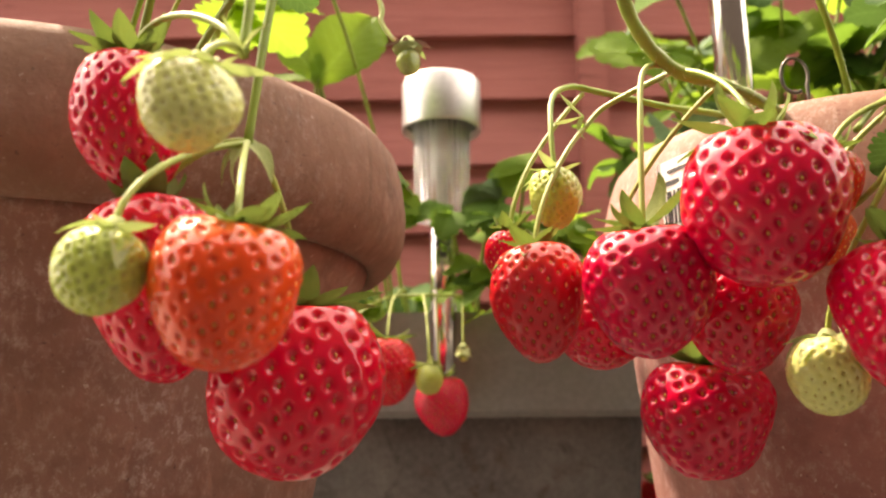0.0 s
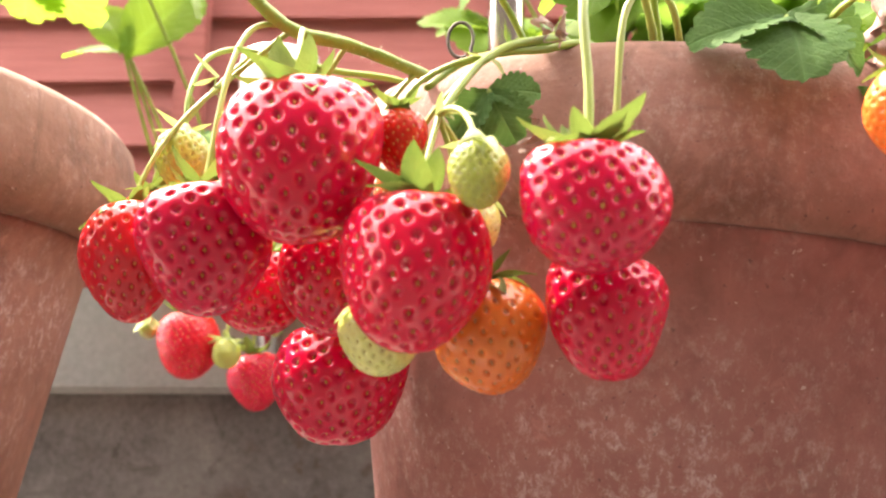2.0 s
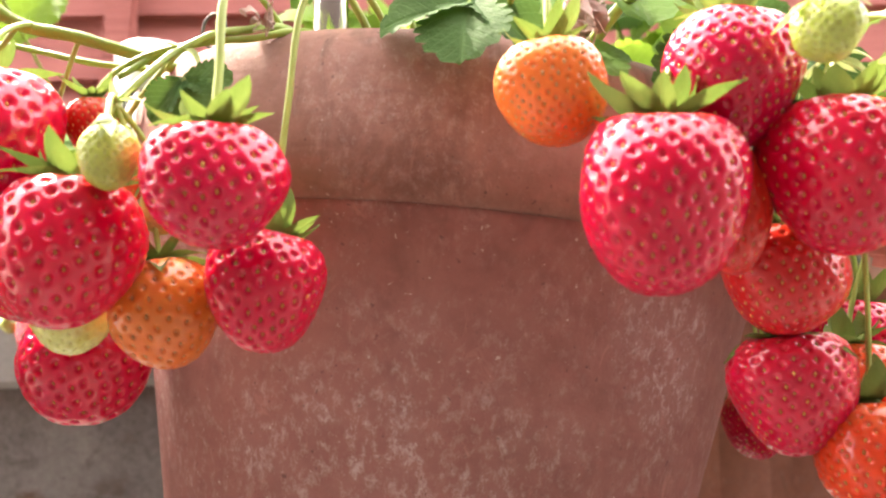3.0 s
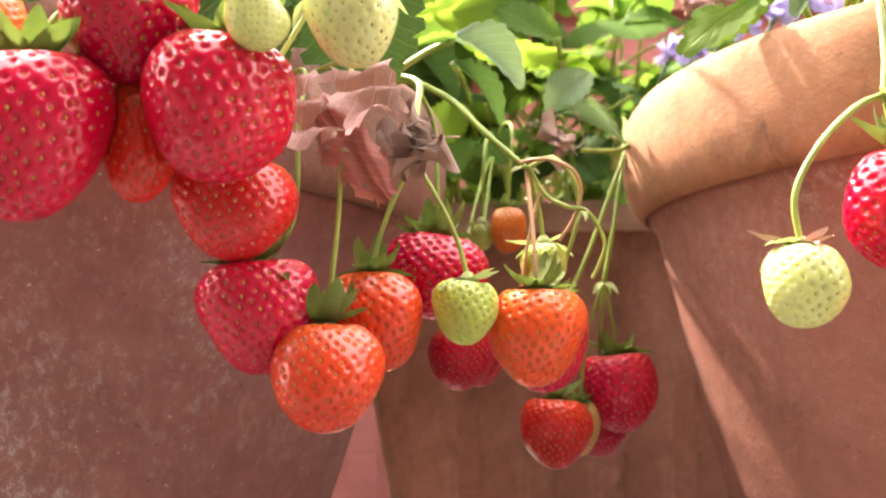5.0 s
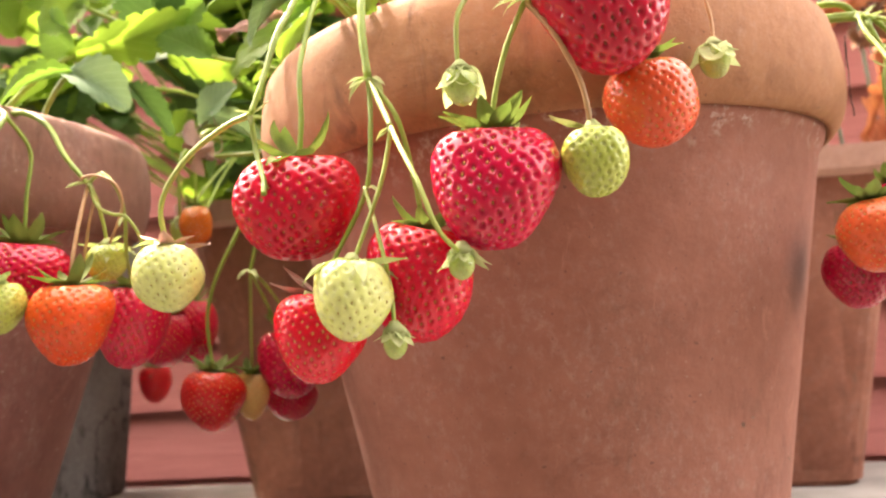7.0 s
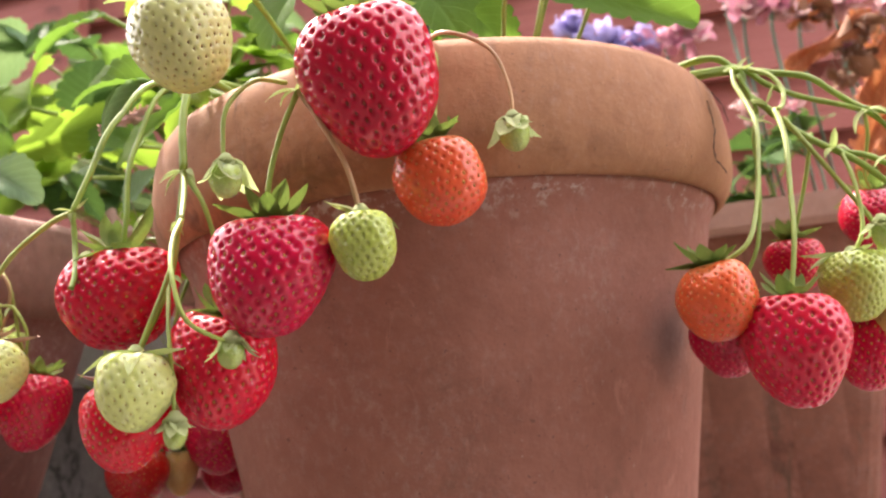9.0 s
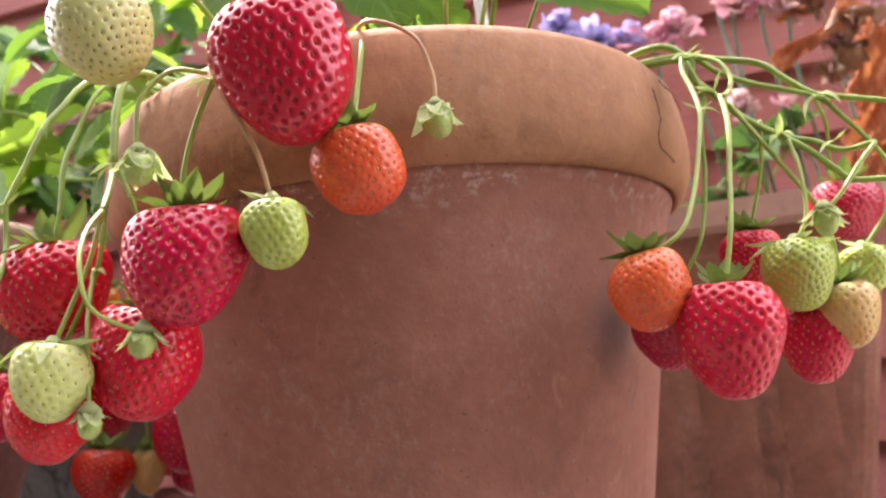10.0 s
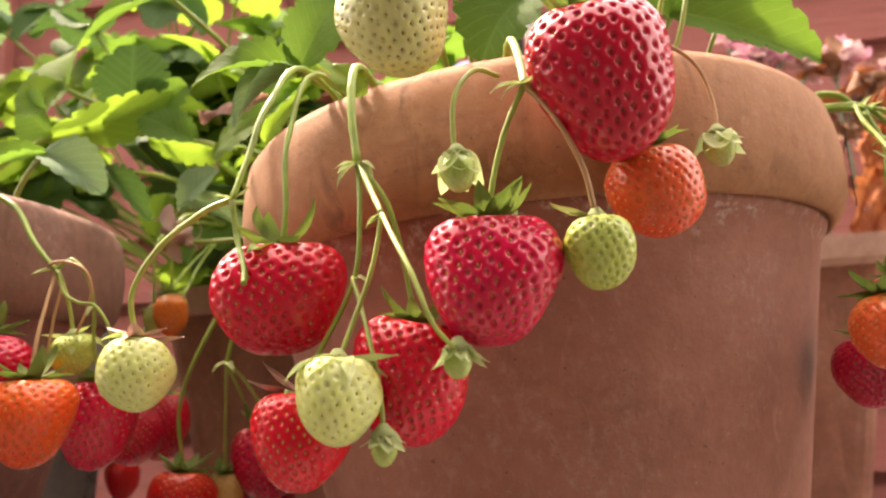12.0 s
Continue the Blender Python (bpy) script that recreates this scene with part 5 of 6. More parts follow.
leaf(plant_2, (0.16, 0.3, 0.215), (0.115, 0.232, 0.287), 0.036, "lime", (0.6, -0.4, 0.05), (0, -0.6, 1))
spread_leaf(plant_w, (0.315, 0.62, 0.215), (0.307, 0.324, 0.2906), ((0.2992, 0.33, 0.3252), 0.0335, "lime", (-0.2, -0.9, -0.35)), ((0.2861, 0.315, 0.2831), 0.0255, "lime", (-0.2, -0.9, 0.3)))
spread_leaf(plant_w, (0.35, 0.62, 0.215), (0.3313, 0.345, 0.2794), ((0.3328, 0.335, 0.3175), 0.0334, "deep", (0.1, -0.95, 0.25)), ((0.3574, 0.34, 0.2967), 0.025, "green", (0.3, -0.9, 0.25)))
spread_leaf(plant_w, (0.39, 0.62, 0.215), (0.3664, 0.308, 0.3222), ((0.3248, 0.3, 0.3136), 0.0193, "green", (0, -0.7, 0.7)))
spread_leaf(plant_2, (0.27, 0.33, 0.21), (0.326, 0.28, 0.2418), ((0.3554, 0.272, 0.2317), 0.018, "blue", (0.15, -0.75, 0.65)), ((0.2937, 0.265, 0.238), 0.0152, "green", (-0.1, -0.7, 0.7)))
spread_leaf(plant_w, (0.34, 0.62, 0.215), (0.3245, 0.33, 0.251), ((0.3516, 0.322, 0.2313), 0.0119, "deep", (0.2, -0.8, 0.55)))
spread_leaf(plant_2, (0.25, 0.31, 0.21), (0.3032, 0.32, 0.2659), ((0.3634, 0.33, 0.2798), 0.0198, "lime", (0, -0.75, -0.5)), ((0.2826, 0.32, 0.2875), 0.0223, "green", (0, -0.8, -0.5)))
spread_leaf(plant_w, (0.4, 0.62, 0.215), (0.3691, 0.33, 0.2606), ((0.3442, 0.325, 0.2765), 0.0196, "green", (0, -0.8, 0.6)))
# dead leaf and a dried curl on the collar
def tattered(plant, at, length, width, along, normal, seed, holes=0.08, label="", mat=None):
    """A withered blade, wrinkled, with ragged edges and holes eaten through it."""
    rs = random.Random(seed)
    nx, ny = 22, 12
    ph = [rs.uniform(0, 6.28) for _ in range(6)]
    eaten = [(rs.uniform(0.2, 0.8), rs.uniform(-0.6, 0.6), rs.uniform(0.5, 1.1) * holes) for _ in range(7)]
    verts, faces, keep = [], [], {}
    for i in range(nx + 1):
        s = i / nx
        w = (0.35 + 0.65 * math.sin(math.pi * (0.08 + 0.8 * s))) * (1 + 0.2 * math.sin(17 * s + ph[0]))
        for j in range(ny + 1):
            u = 2 * j / ny - 1
            z = 0.06 * math.sin(9 * s + ph[1]) * u + 0.05 * math.sin(7 * u + 5 * s + ph[2]) + 0.025 * math.sin(19 * s + 8 * u + ph[3])
            verts.append((s + 0.02 * math.sin(11 * u + ph[4]) + rs.uniform(-0.012, 0.012), u * w * 0.5 * width / length + rs.uniform(-0.008, 0.008), z))
    for i in range(nx):
        for j in range(ny):
            s, u = (i + 0.5) / nx, 2 * (j + 0.5) / ny - 1
            gone = any((s - a) ** 2 + (0.35 * (u - b)) ** 2 < r * r for a, b, r in eaten) or (j in (0, ny - 1) and rs.random() < 0.4)
            if not gone:
                k = i * (ny + 1) + j
                faces.append((k, k + ny + 1, k + ny + 2, k + 1))
    me = mesh_of("dead_leaf", verts, faces, mat or leaf_dead)
    x = Vector(along).normalized()
    z = (Vector(normal) - x * x.dot(Vector(normal))).normalized()
    return part("dead_leaf", me, plant, Vector(at) - plant.matrix_basis.translation, Matrix((x, z.cross(x), z)).transposed(), length, label)


tattered(plant_2, (0.2745, 0.2, 0.1865), 0.042, 0.026, (0.9, 0.12, 0.33), (0.1, -0.8, 0.45), 5, label="tattered pinkish dead leaf")
tattered(plant_2, (0.2905, 0.203, 0.195), 0.033, 0.014, (0.62, 0.1, -0.78), (-0.3, -1, 0.1), 8, 0.03, "folded reddish dead leaf", leaf_dead_red)
stalk(plant_2, [(0.27, 0.235, 0.215), (0.268, 0.208, 0.2), (0.2745, 0.2, 0.1865)], 0.0008, 0.0006, stalk_red, name="leaf_stalk")


def dried_tangle(plant, at, size, n, seed, mat=leaf_curl):
    """A crumpled knot of dead leaf scraps and threads."""
    rs = random.Random(seed)
    me = [sepal_mesh("dried_leaf", c, mat, w) for c, w in ((2.8, 0.5), (-2.6, 0.4), (3.6, 0.6))]
    for j in range(n):
        d = Vector((rs.gauss(0, 1), rs.gauss(0, 0.4), rs.gauss(0, 1)))
        part("dried_leaf", rs.choice(me), plant, Vector(at) + d * size * 0.4 - plant.matrix_basis.translation,
             facing((rs.gauss(0, 1), rs.gauss(-0.3, 0.4), rs.gauss(0, 1)), (rs.gauss(0, 0.5), -1, rs.gauss(0, 0.5))), size * rs.uniform(0.6, 1.2), "grey-brown curled dead leaf" if j == 0 else "")
    for j in range(n // 2):
        p = [Vector(at) + Vector((rs.gauss(0, 0.6), rs.gauss(-0.3, 0.3), rs.gauss(0, 0.6))) * size for _ in range(3)]
        stalk(plant, p, 0.0003, 0.0002, leaf_curl_pale, name="dried_thread")


dried_tangle(plant_2, (0.3155, 0.2215, 0.1885), 0.0095, 22, 3)
dried_tangle(plant_2, (0.229, 0.208, 0.2385), 0.009, 14, 4)
dried_tangle(plant_2, (0.142, 0.214, 0.243), 0.005, 6, 6)
# curling thin shoots at the fork
stalk(plant_2, [(0.348, 0.2525, 0.1892), (0.3519, 0.2495, 0.1893), (0.3578, 0.248, 0.1888), (0.3646, 0.248, 0.185), (0.3667, 0.249, 0.178), (0.364, 0.25, 0.17), (0.3596, 0.252, 0.1635)], 0.0008, 0.0006, stalk_red)
stalk(plant_2, [(0.351, 0.2525, 0.1873), (0.3558, 0.25, 0.178), (0.362, 0.249, 0.174), (0.3684, 0.249, 0.1722), (0.3735, 0.25, 0.163), (0.372, 0.252, 0.156), (0.3696, 0.253, 0.1515)], 0.0008, 0.0007, stalk_pale)
stalk(plant_2, [(0.3545, 0.251, 0.1815), (0.352, 0.251, 0.172), (0.3499, 0.252, 0.1635), (0.347, 0.252, 0.148)], 0.0007, 0.0006, stalk_red)
node_tuft(plant_2, (0.3675, 0.249, 0.1724), 0.005, 3)
for j in range(5):
    part("dried_leaf", sepal_mesh("dried_leaf", 1.8, leaf_curl, 0.4), plant_2, Vector((0.131 + 0.002 * j, 0.212, 0.216 - 0.003 * j)) - plant_2.matrix_basis.translation,
         facing((0.7 - 0.3 * j, -0.3, -0.8), (0.3, -1, 0.2 * j)), 0.011)

# fruit hanging in front of the window box
ng = (0.384, 0.33, 0.157)
stalk(plant_w, [(0.42, 0.6, 0.225), (0.41, 0.43, 0.25), (0.4, 0.36, 0.222), (0.391, 0.335, 0.188), ng], 0.0015, 0.0011)
stalk(plant_w, [(0.43, 0.6, 0.225), (0.42, 0.44, 0.252), (0.4, 0.35, 0.22), (0.378, 0.325, 0.17), (0.365, 0.325, 0.14), TOPS["c17"]], 0.0014, 0.0009)
pedicel(plant_w, ng, "c16", 0.05)
pedicel(plant_w, ng, "c18", 0.1)
pedicel(plant_w, ng, "c19", 0.0)
node_tuft(plant_w, ng, 0.007, 3)
for k in ("c13", "c15", "c24", "c25"):
    stalk(plant_w, [(0.36, 0.6, 0.225), (0.345, 0.45, 0.245), TOPS[k] + Vector((0.003, 0.005, 0.04)), TOPS[k]], 0.001, 0.0008)

# clean pot, left truss
nd0, nd1, nd2, nd3 = (0.4379, 0.1989, 0.1916), (0.4733, 0.2074, 0.2016), (0.4833, 0.19, 0.181), (0.524, 0.1879, 0.2128)
stalk(plant_3, [(0.47, 0.31, 0.222), (0.452, 0.238, 0.245), (0.445, 0.213, 0.226), (0.441, 0.203, 0.204), nd0], 0.0014, 0.0011)
stalk(plant_3, [nd0, (0.43, 0.197, 0.188), (0.419, 0.193, 0.178), (0.4115, 0.192, 0.165), TOPS["d1"]], 0.0011, 0.0009, stalk_pale)
stalk(plant_3, [nd0, (0.4395, 0.198, 0.18), (0.4435, 0.193, 0.17), (0.4445, 0.19, 0.165)], 0.001, 0.001)
stalk(plant_3, [(0.475, 0.31, 0.222), (0.456, 0.238, 0.244), (0.45, 0.215, 0.215), (0.4505, 0.209, 0.19), TOPS["d2"]], 0.0011, 0.001)
stalk(plant_3, [(0.485, 0.29, 0.228), (0.473, 0.24, 0.2395), (0.4712, 0.2255, 0.2398), (0.4707, 0.2165, 0.2335), (0.4712, 0.211, 0.219), nd1], 0.0018, 0.0015)
stalk(plant_3, [nd1, (0.4745, 0.202, 0.185), (0.4725, 0.2, 0.165), (0.462, 0.199, 0.145), TOPS["d3"]], 0.001, 0.0008)
stalk(plant_3, [nd1, (0.478, 0.2, 0.192), nd2], 0.0012, 0.001, stalk_pale)
stalk(plant_3, [nd2, (0.48, 0.188, 0.165), TOPS["d4"]], 0.0009, 0.0008, stalk_pale)
stalk(plant_3, [nd1, (0.482, 0.205, 0.188), (0.486, 0.206, 0.17), TOPS["d5"]], 0.001, 0.0009)
stalk(plant_3, [nd2, (0.488, 0.178, 0.172), (0.494, 0.1685, 0.1604), (0.4985, 0.168, 0.148), TOPS["d11"]], 0.0009, 0.0007, stalk_pale)
stalk(plant_3, [(0.4725, 0.199, 0.166), (0.478, 0.19, 0.15), (0.4815, 0.186, 0.135), TOPS["d12"]], 0.0008, 0.0007, stalk_pale)
node_tuft(plant_3, nd0, 0.006, 3)
node_tuft(plant_3, nd1, 0.009, 5)
node_tuft(plant_3, nd2, 0.006, 3)
node_tuft(plant_3, (0.4725, 0.2, 0.166), 0.005, 2)
# clean pot, middle truss
stalk(plant_3, [(0.52, 0.29, 0.228), (0.519, 0.235, 0.2395), (0.5205, 0.217, 0.2392), (0.522, 0.208, 0.2332), (0.5235, 0.196, 0.221), nd3], 0.0017, 0.0014)
node_tuft(plant_3, nd3, 0.008, 4)
stalk(plant_3, [(0.517, 0.195, 0.219), (0.511, 0.186, 0.2175), (0.506, 0.179, 0.208), (0.505, 0.178, 0.197), TOPS["d13"]], 0.0009, 0.0008, stalk_pale)
stalk(plant_3, [nd3, (0.518, 0.187, 0.2), (0.5135, 0.187, 0.185), TOPS["d6"]], 0.001, 0.0009, stalk_pale)
stalk(plant_3, [nd3, (0.531, 0.185, 0.202), (0.5375, 0.187, 0.188), TOPS["d7"]], 0.001, 0.0009, stalk_red)
stalk(plant_3, [(0.53, 0.3, 0.222), (0.535, 0.222, 0.252), (0.54, 0.2, 0.245), TOPS["d9"]], 0.0014, 0.0011)
stalk(plant_3, [(0.545, 0.24, 0.24), (0.556, 0.222, 0.231), (0.557, 0.213, 0.21), TOPS["d8"]], 0.001, 0.0009)
stalk(plant_3, [(0.545, 0.24, 0.24), (0.56, 0.218, 0.2355), (0.574, 0.219, 0.228), (0.579, 0.22, 0.215), TOPS["d14"]], 0.0009, 0.0007, stalk_red)
stalk(plant_3, [(0.5, 0.31, 0.222), (0.495, 0.22, 0.262), (0.492, 0.195, 0.26), TOPS["d10"]], 0.0013, 0.001)
for x, y, h in ((0.585, 0.3, 0.36), (0.6, 0.32, 0.36), (0.575, 0.28, 0.33)):
    stalk(plant_3, [(0.56, 0.31, 0.22), (x, y - 0.02, 0.27), (x + 0.015, y, h)], 0.0012, 0.001, stalk_pale, name="leaf_stalk")
leaf(plant_3, (0.52, 0.34, 0.22), (0.53, 0.27, 0.285), 0.045, "green", (0.2, -0.5, 0.2), (0, -0.6, 0.8))
leaf(plant_3, (0.54, 0.35, 0.22), (0.55, 0.31, 0.33), 0.05, "lime", (0.3, -0.3, 0.5), (0, -0.7, 0.6))
leaf(plant_3, (0.51, 0.35, 0.22), (0.495, 0.29, 0.31), 0.05, "green", (-0.2, -0.5, 0.2), (0, -0.6, 0.8))
spread_leaf(plant_3, (0.49, 0.32, 0.22), (0.4474, 0.234, 0.2447), ((0.4118, 0.222, 0.255), 0.0192, "green", (0.1, -0.75, 0.65)),
            ((0.4606, 0.245, 0.2834), 0.0202, "green", (0.25, -0.9, 0.35)), ((0.4239, 0.218, 0.2334), 0.0092, "blue", (0, -0.5, 0.9)))
spread_leaf(plant_3, (0.5, 0.32, 0.22), (0.4621, 0.228, 0.2425), ((0.4727, 0.22, 0.2301), 0.0093, "lime", (0, -0.8, 0.6)))
spread_leaf(plant_3, (0.56, 0.34, 0.22), (0.5851, 0.3, 0.2824), ((0.6437, 0.292, 0.2639), 0.031, "green", (0, -0.9, 0.4)), ((0.575, 0.285, 0.32), 0.03, "green", (0, -0.9, 0.3)))
spread_leaf(plant_3, (0.54, 0.34, 0.22), (0.5471, 0.3, 0.2859), ((0.5748, 0.29, 0.2595), 0.0211, "green", (0, -0.7, 0.7)))
spread_leaf(plant_3, (0.48, 0.32, 0.22), (0.4424, 0.27, 0.2571), ((0.4028, 0.26, 0.2318), 0.0168, "green", (-0.2, -0.8, 0.5)), ((0.4162, 0.275, 0.238), 0.0126, "lime", (0.1, -0.9, 0.3)))
# clean pot, right truss
stalk(plant_3, [(0.575, 0.335, 0.236), (0.6362, 0.3100, 0.2449), (0.6525, 0.3086, 0.2389), (0.6617, 0.3071, 0.2351), (0.6765, 0.3057, 0.2298), (0.6848, 0.3043, 0.2214), (0.6929, 0.3029, 0.2138), (0.7031, 0.3014, 0.2098), (0.7155, 0.3000, 0.2056)], 0.0017, 0.0011, stalk_green)
stalk(plant_3, [(0.58, 0.33, 0.222), (0.615, 0.31, 0.236), (0.6495, 0.3050, 0.2381), (0.6625, 0.3042, 0.2287), (0.6733, 0.3033, 0.2217), (0.6927, 0.3025, 0.2127), (0.7004, 0.3017, 0.2036), (0.7088, 0.3008, 0.1905), (0.7124, 0.3000, 0.1817)], 0.0015, 0.0009, stalk_green)
stalk(plant_3, [(0.58, 0.33, 0.222), (0.612, 0.31, 0.235), (0.6503, 0.3050, 0.2368), (0.6533, 0.3021, 0.2273), (0.6593, 0.2993, 0.2195), (0.6674, 0.2964, 0.2084), (0.6789, 0.2936, 0.1981), (0.6887, 0.2907, 0.1934), (0.6963, 0.2879, 0.1882), (0.7061, 0.2850, 0.1885)], 0.0019, 0.0011, stalk_green)
stalk(plant_3, [(0.6785, 0.2900, 0.1971), (0.6865, 0.2900, 0.1906), (0.6939, 0.2900, 0.1824), (0.6984, 0.2900, 0.1782), (0.7099, 0.2900, 0.1768)], 0.0014, 0.0012, stalk_green)
stalk(plant_3, [(0.6564, 0.3020, 0.2350), (0.6628, 0.2985, 0.2305), (0.6660, 0.2950, 0.2230), (0.6648, 0.2915, 0.2167), (0.6625, 0.2880, 0.2139)], 0.0011, 0.0009, stalk_pale)
stalk(plant_3, [(0.6506, 0.3030, 0.2362), (0.6503, 0.2980, 0.2290), (0.6526, 0.2912, 0.2191), (0.6539, 0.2824, 0.2076), (0.6520, 0.2736, 0.1933), (0.6485, 0.2648, 0.1765), (0.6431, 0.2560, 0.1628), TOPS["e1"]], 0.0011, 0.0009, stalk_pale)
stalk(plant_3, [(0.6522, 0.3000, 0.2333), (0.6562, 0.2972, 0.2183), (0.6538, 0.2944, 0.2072), (0.6529, 0.2916, 0.1899), (0.6505, 0.2888, 0.1735), (0.6469, 0.2860, 0.1617), TOPS["e3"]], 0.0011, 0.0008, stalk_green)
stalk(plant_3, [(0.6617, 0.2900, 0.2148), (0.6623, 0.2807, 0.2014), (0.6603, 0.2713, 0.1835), (0.6578, 0.2620, 0.1635), TOPS["e2"]], 0.0012, 0.0009, stalk_pale)
stalk(plant_3, [(0.6640, 0.2900, 0.2112), (0.6699, 0.2895, 0.2006), (0.6799, 0.2890, 0.1826), (0.6866, 0.2885, 0.1697), (0.6890, 0.2880, 0.1579), TOPS["e5"]], 0.0011, 0.0009, stalk_pale)
stalk(plant_3, [(0.6738, 0.3000, 0.2062), (0.6731, 0.3250, 0.1948), TOPS["e7"]], 0.001, 0.0008, stalk_green)
stalk(plant_3, [(0.6808, 0.2890, 0.1948), (0.6823, 0.2845, 0.1830), (0.6815, 0.2800, 0.1669), TOPS["e4"]], 0.0009, 0.0008, stalk_pale)
stalk(plant_3, [(0.6924, 0.3000, 0.2119), (0.6997, 0.3350, 0.2109), (0.7037, 0.3700, 0.2033), TOPS["e8"]], 0.0009, 0.0008, stalk_green)
stalk(plant_3, [(0.7061, 0.2850, 0.1885), (0.6994, 0.2810, 0.1811), (0.6925, 0.2770, 0.1720), TOPS["e10"]], 0.0009, 0.0008, stalk_pale)
stalk(plant_3, [(0.7091, 0.2900, 0.1769), (0.7154, 0.3350, 0.1747), TOPS["e9"]], 0.0009, 0.0008, stalk_green)
stalk(plant_3, [(0.6863, 0.2860, 0.1693), (0.6877, 0.2940, 0.1514), TOPS["e6"]], 0.0008, 0.0007, stalk_pale)
node_tuft(plant_3, (0.6524, 0.3030, 0.2362), 0.009, 3)
node_tuft(plant_3, (0.6596, 0.2970, 0.2186), 0.008, 4)
node_tuft(plant_3, (0.6934, 0.3000, 0.2121), 0.009, 3)
node_tuft(plant_3, (0.6785, 0.2900, 0.1971), 0.008, 3)
node_tuft(plant_3, (0.6545, 0.2900, 0.2110), 0.006, 3)
node_tuft(plant_3, (0.6940, 0.2860, 0.1911), 0.006, 2)

spread_leaf(plant_w, (0.4, 0.62, 0.215), (0.3754, 0.37, 0.2702), ((0.3276, 0.36, 0.2681), 0.015, "lime", (0, -0.6, -0.8)))
spread_leaf(plant_w, (0.36, 0.62, 0.215), (0.3222, 0.4, 0.2569), ((0.3151, 0.395, 0.2349), 0.0187, "lime", (0.2, -0.9, -0.4)))
spread_leaf(plant_w, (0.41, 0.62, 0.215), (0.3642, 0.326, 0.2267), ((0.3791, 0.32, 0.2466), 0.0149, "blue", (-0.3, -0.9, 0.3)), ((0.3993, 0.32, 0.2246), 0.0084, "blue", (0, -0.6, 0.8)))
dried_tangle(plant_w, (0.366, 0.322, 0.2148), 0.01, 12, 9)
stalk(plant_3, [(0.49, 0.37, 0.225), (0.445, 0.385, 0.252), (0.408, 0.358, 0.23), (0.394, 0.33, 0.2125), (0.3749, 0.315, 0.2085)], 0.0015, 0.0011)
tattered(plant_3, (0.4277, 0.262, 0.2493), 0.026, 0.007, (-0.95, -0.2, -0.3), (0, -0.8, 0.6), 41, 0.02, "curled brown dead leaf", leaf_dead)
# foliage of the window box and beyond
bush(plant_w, (0.37, 0.54, 0.32), (0.12, 0.07, 0.08), 40, (0.03, 0.05), ("green", "lime", "lime", "green", "deep"), 51, 0.215, root_y=0.645, root_x=(0.27, 0.73))
bush(plant_w, (0.42, 0.63, 0.29), (0.17, 0.03, 0.07), 34, (0.03, 0.048), ("green", "lime", "green"), 57, 0.215, root_y=0.645, root_x=(0.27, 0.73))
bush(plant_w, (0.36, 0.46, 0.25), (0.06, 0.05, 0.03), 9, (0.02, 0.03), ("green", "deep", "lime"), 52, 0.215, root_y=0.645, root_x=(0.27, 0.73))
bush(plant_w, (0.28, 0.48, 0.35), (0.09, 0.06, 0.07), 20, (0.034, 0.052), ("green", "lime", "lime", "deep"), 53, 0.215, root_y=0.645, root_x=(0.27, 0.73))
rw = random.Random(71)
for _ in range(42):
    x, y = rw.uniform(0.27, 0.6), rw.uniform(0.57, 0.66)
    stalk(plant_w, [(x, y, 0.215), (x + rw.uniform(-0.02, 0.02), y - 0.01, 0.26), (x + rw.uniform(-0.05, 0.05), y - rw.uniform(0.01, 0.05), rw.uniform(0.3, 0.38))], 0.0013, 0.0011, rw.choice((stalk_green, stalk_pale)), name="leaf_stalk")

herb = thing("lettuce", (0.29, 0.64, 0.21), "crinkled blue-green leafy plant behind the leaning pot", "plant")
bush(herb, (0.24, 0.53, 0.37), (0.11, 0.06, 0.07), 26, (0.035, 0.05), ("blue", "lime", "lime", "lime"), 61, 0.2, root_y=0.645, root_x=(0.27, 0.73))
bush(herb, (0.13, 0.5, 0.3), (0.03, 0.03, 0.03), 5, (0.02, 0.03), ("blue", "green"), 62, 0.2, root_y=0.645, root_x=(0.27, 0.73))


# ---------------------------------------------------------------- flowers behind
def petal_mesh(mat, curl, width, seed):
    """A spoon-shaped petal of unit length along +y with a ragged tip."""
    rs = random.Random(seed)
    n, cols = 8, (-1, -0.6, -0.2, 0.2, 0.6, 1)
    verts = []
    y = z = 0.0
    for i in range(n + 1):
        s = i / n
        a = curl * s * s
        if i:
            y, z = y + math.cos(a) / n, z + math.sin(a) / n
        w = width * (0.22 + 0.78 * math.sin(math.pi * min(s, 0.8) / 1.6) ** 1.3) * (1 if i < n else 0.8)
        for u in cols:
            rag = rs.uniform(-0.07, 0.07) if i == n else 0
            verts.append((u * w, y + rag - (0.05 * u * u if i == n else 0), z + 0.12 * width * abs(u) * 2 + 0.03 * math.sin(5 * u + 7 * s + seed)))
    k = len(cols)
    return mesh_of("petal", verts, [(i * k + j, i * k + j + 1, (i + 1) * k + j + 1, (i + 1) * k + j) for i in range(n) for j in range(k - 1)], mat)


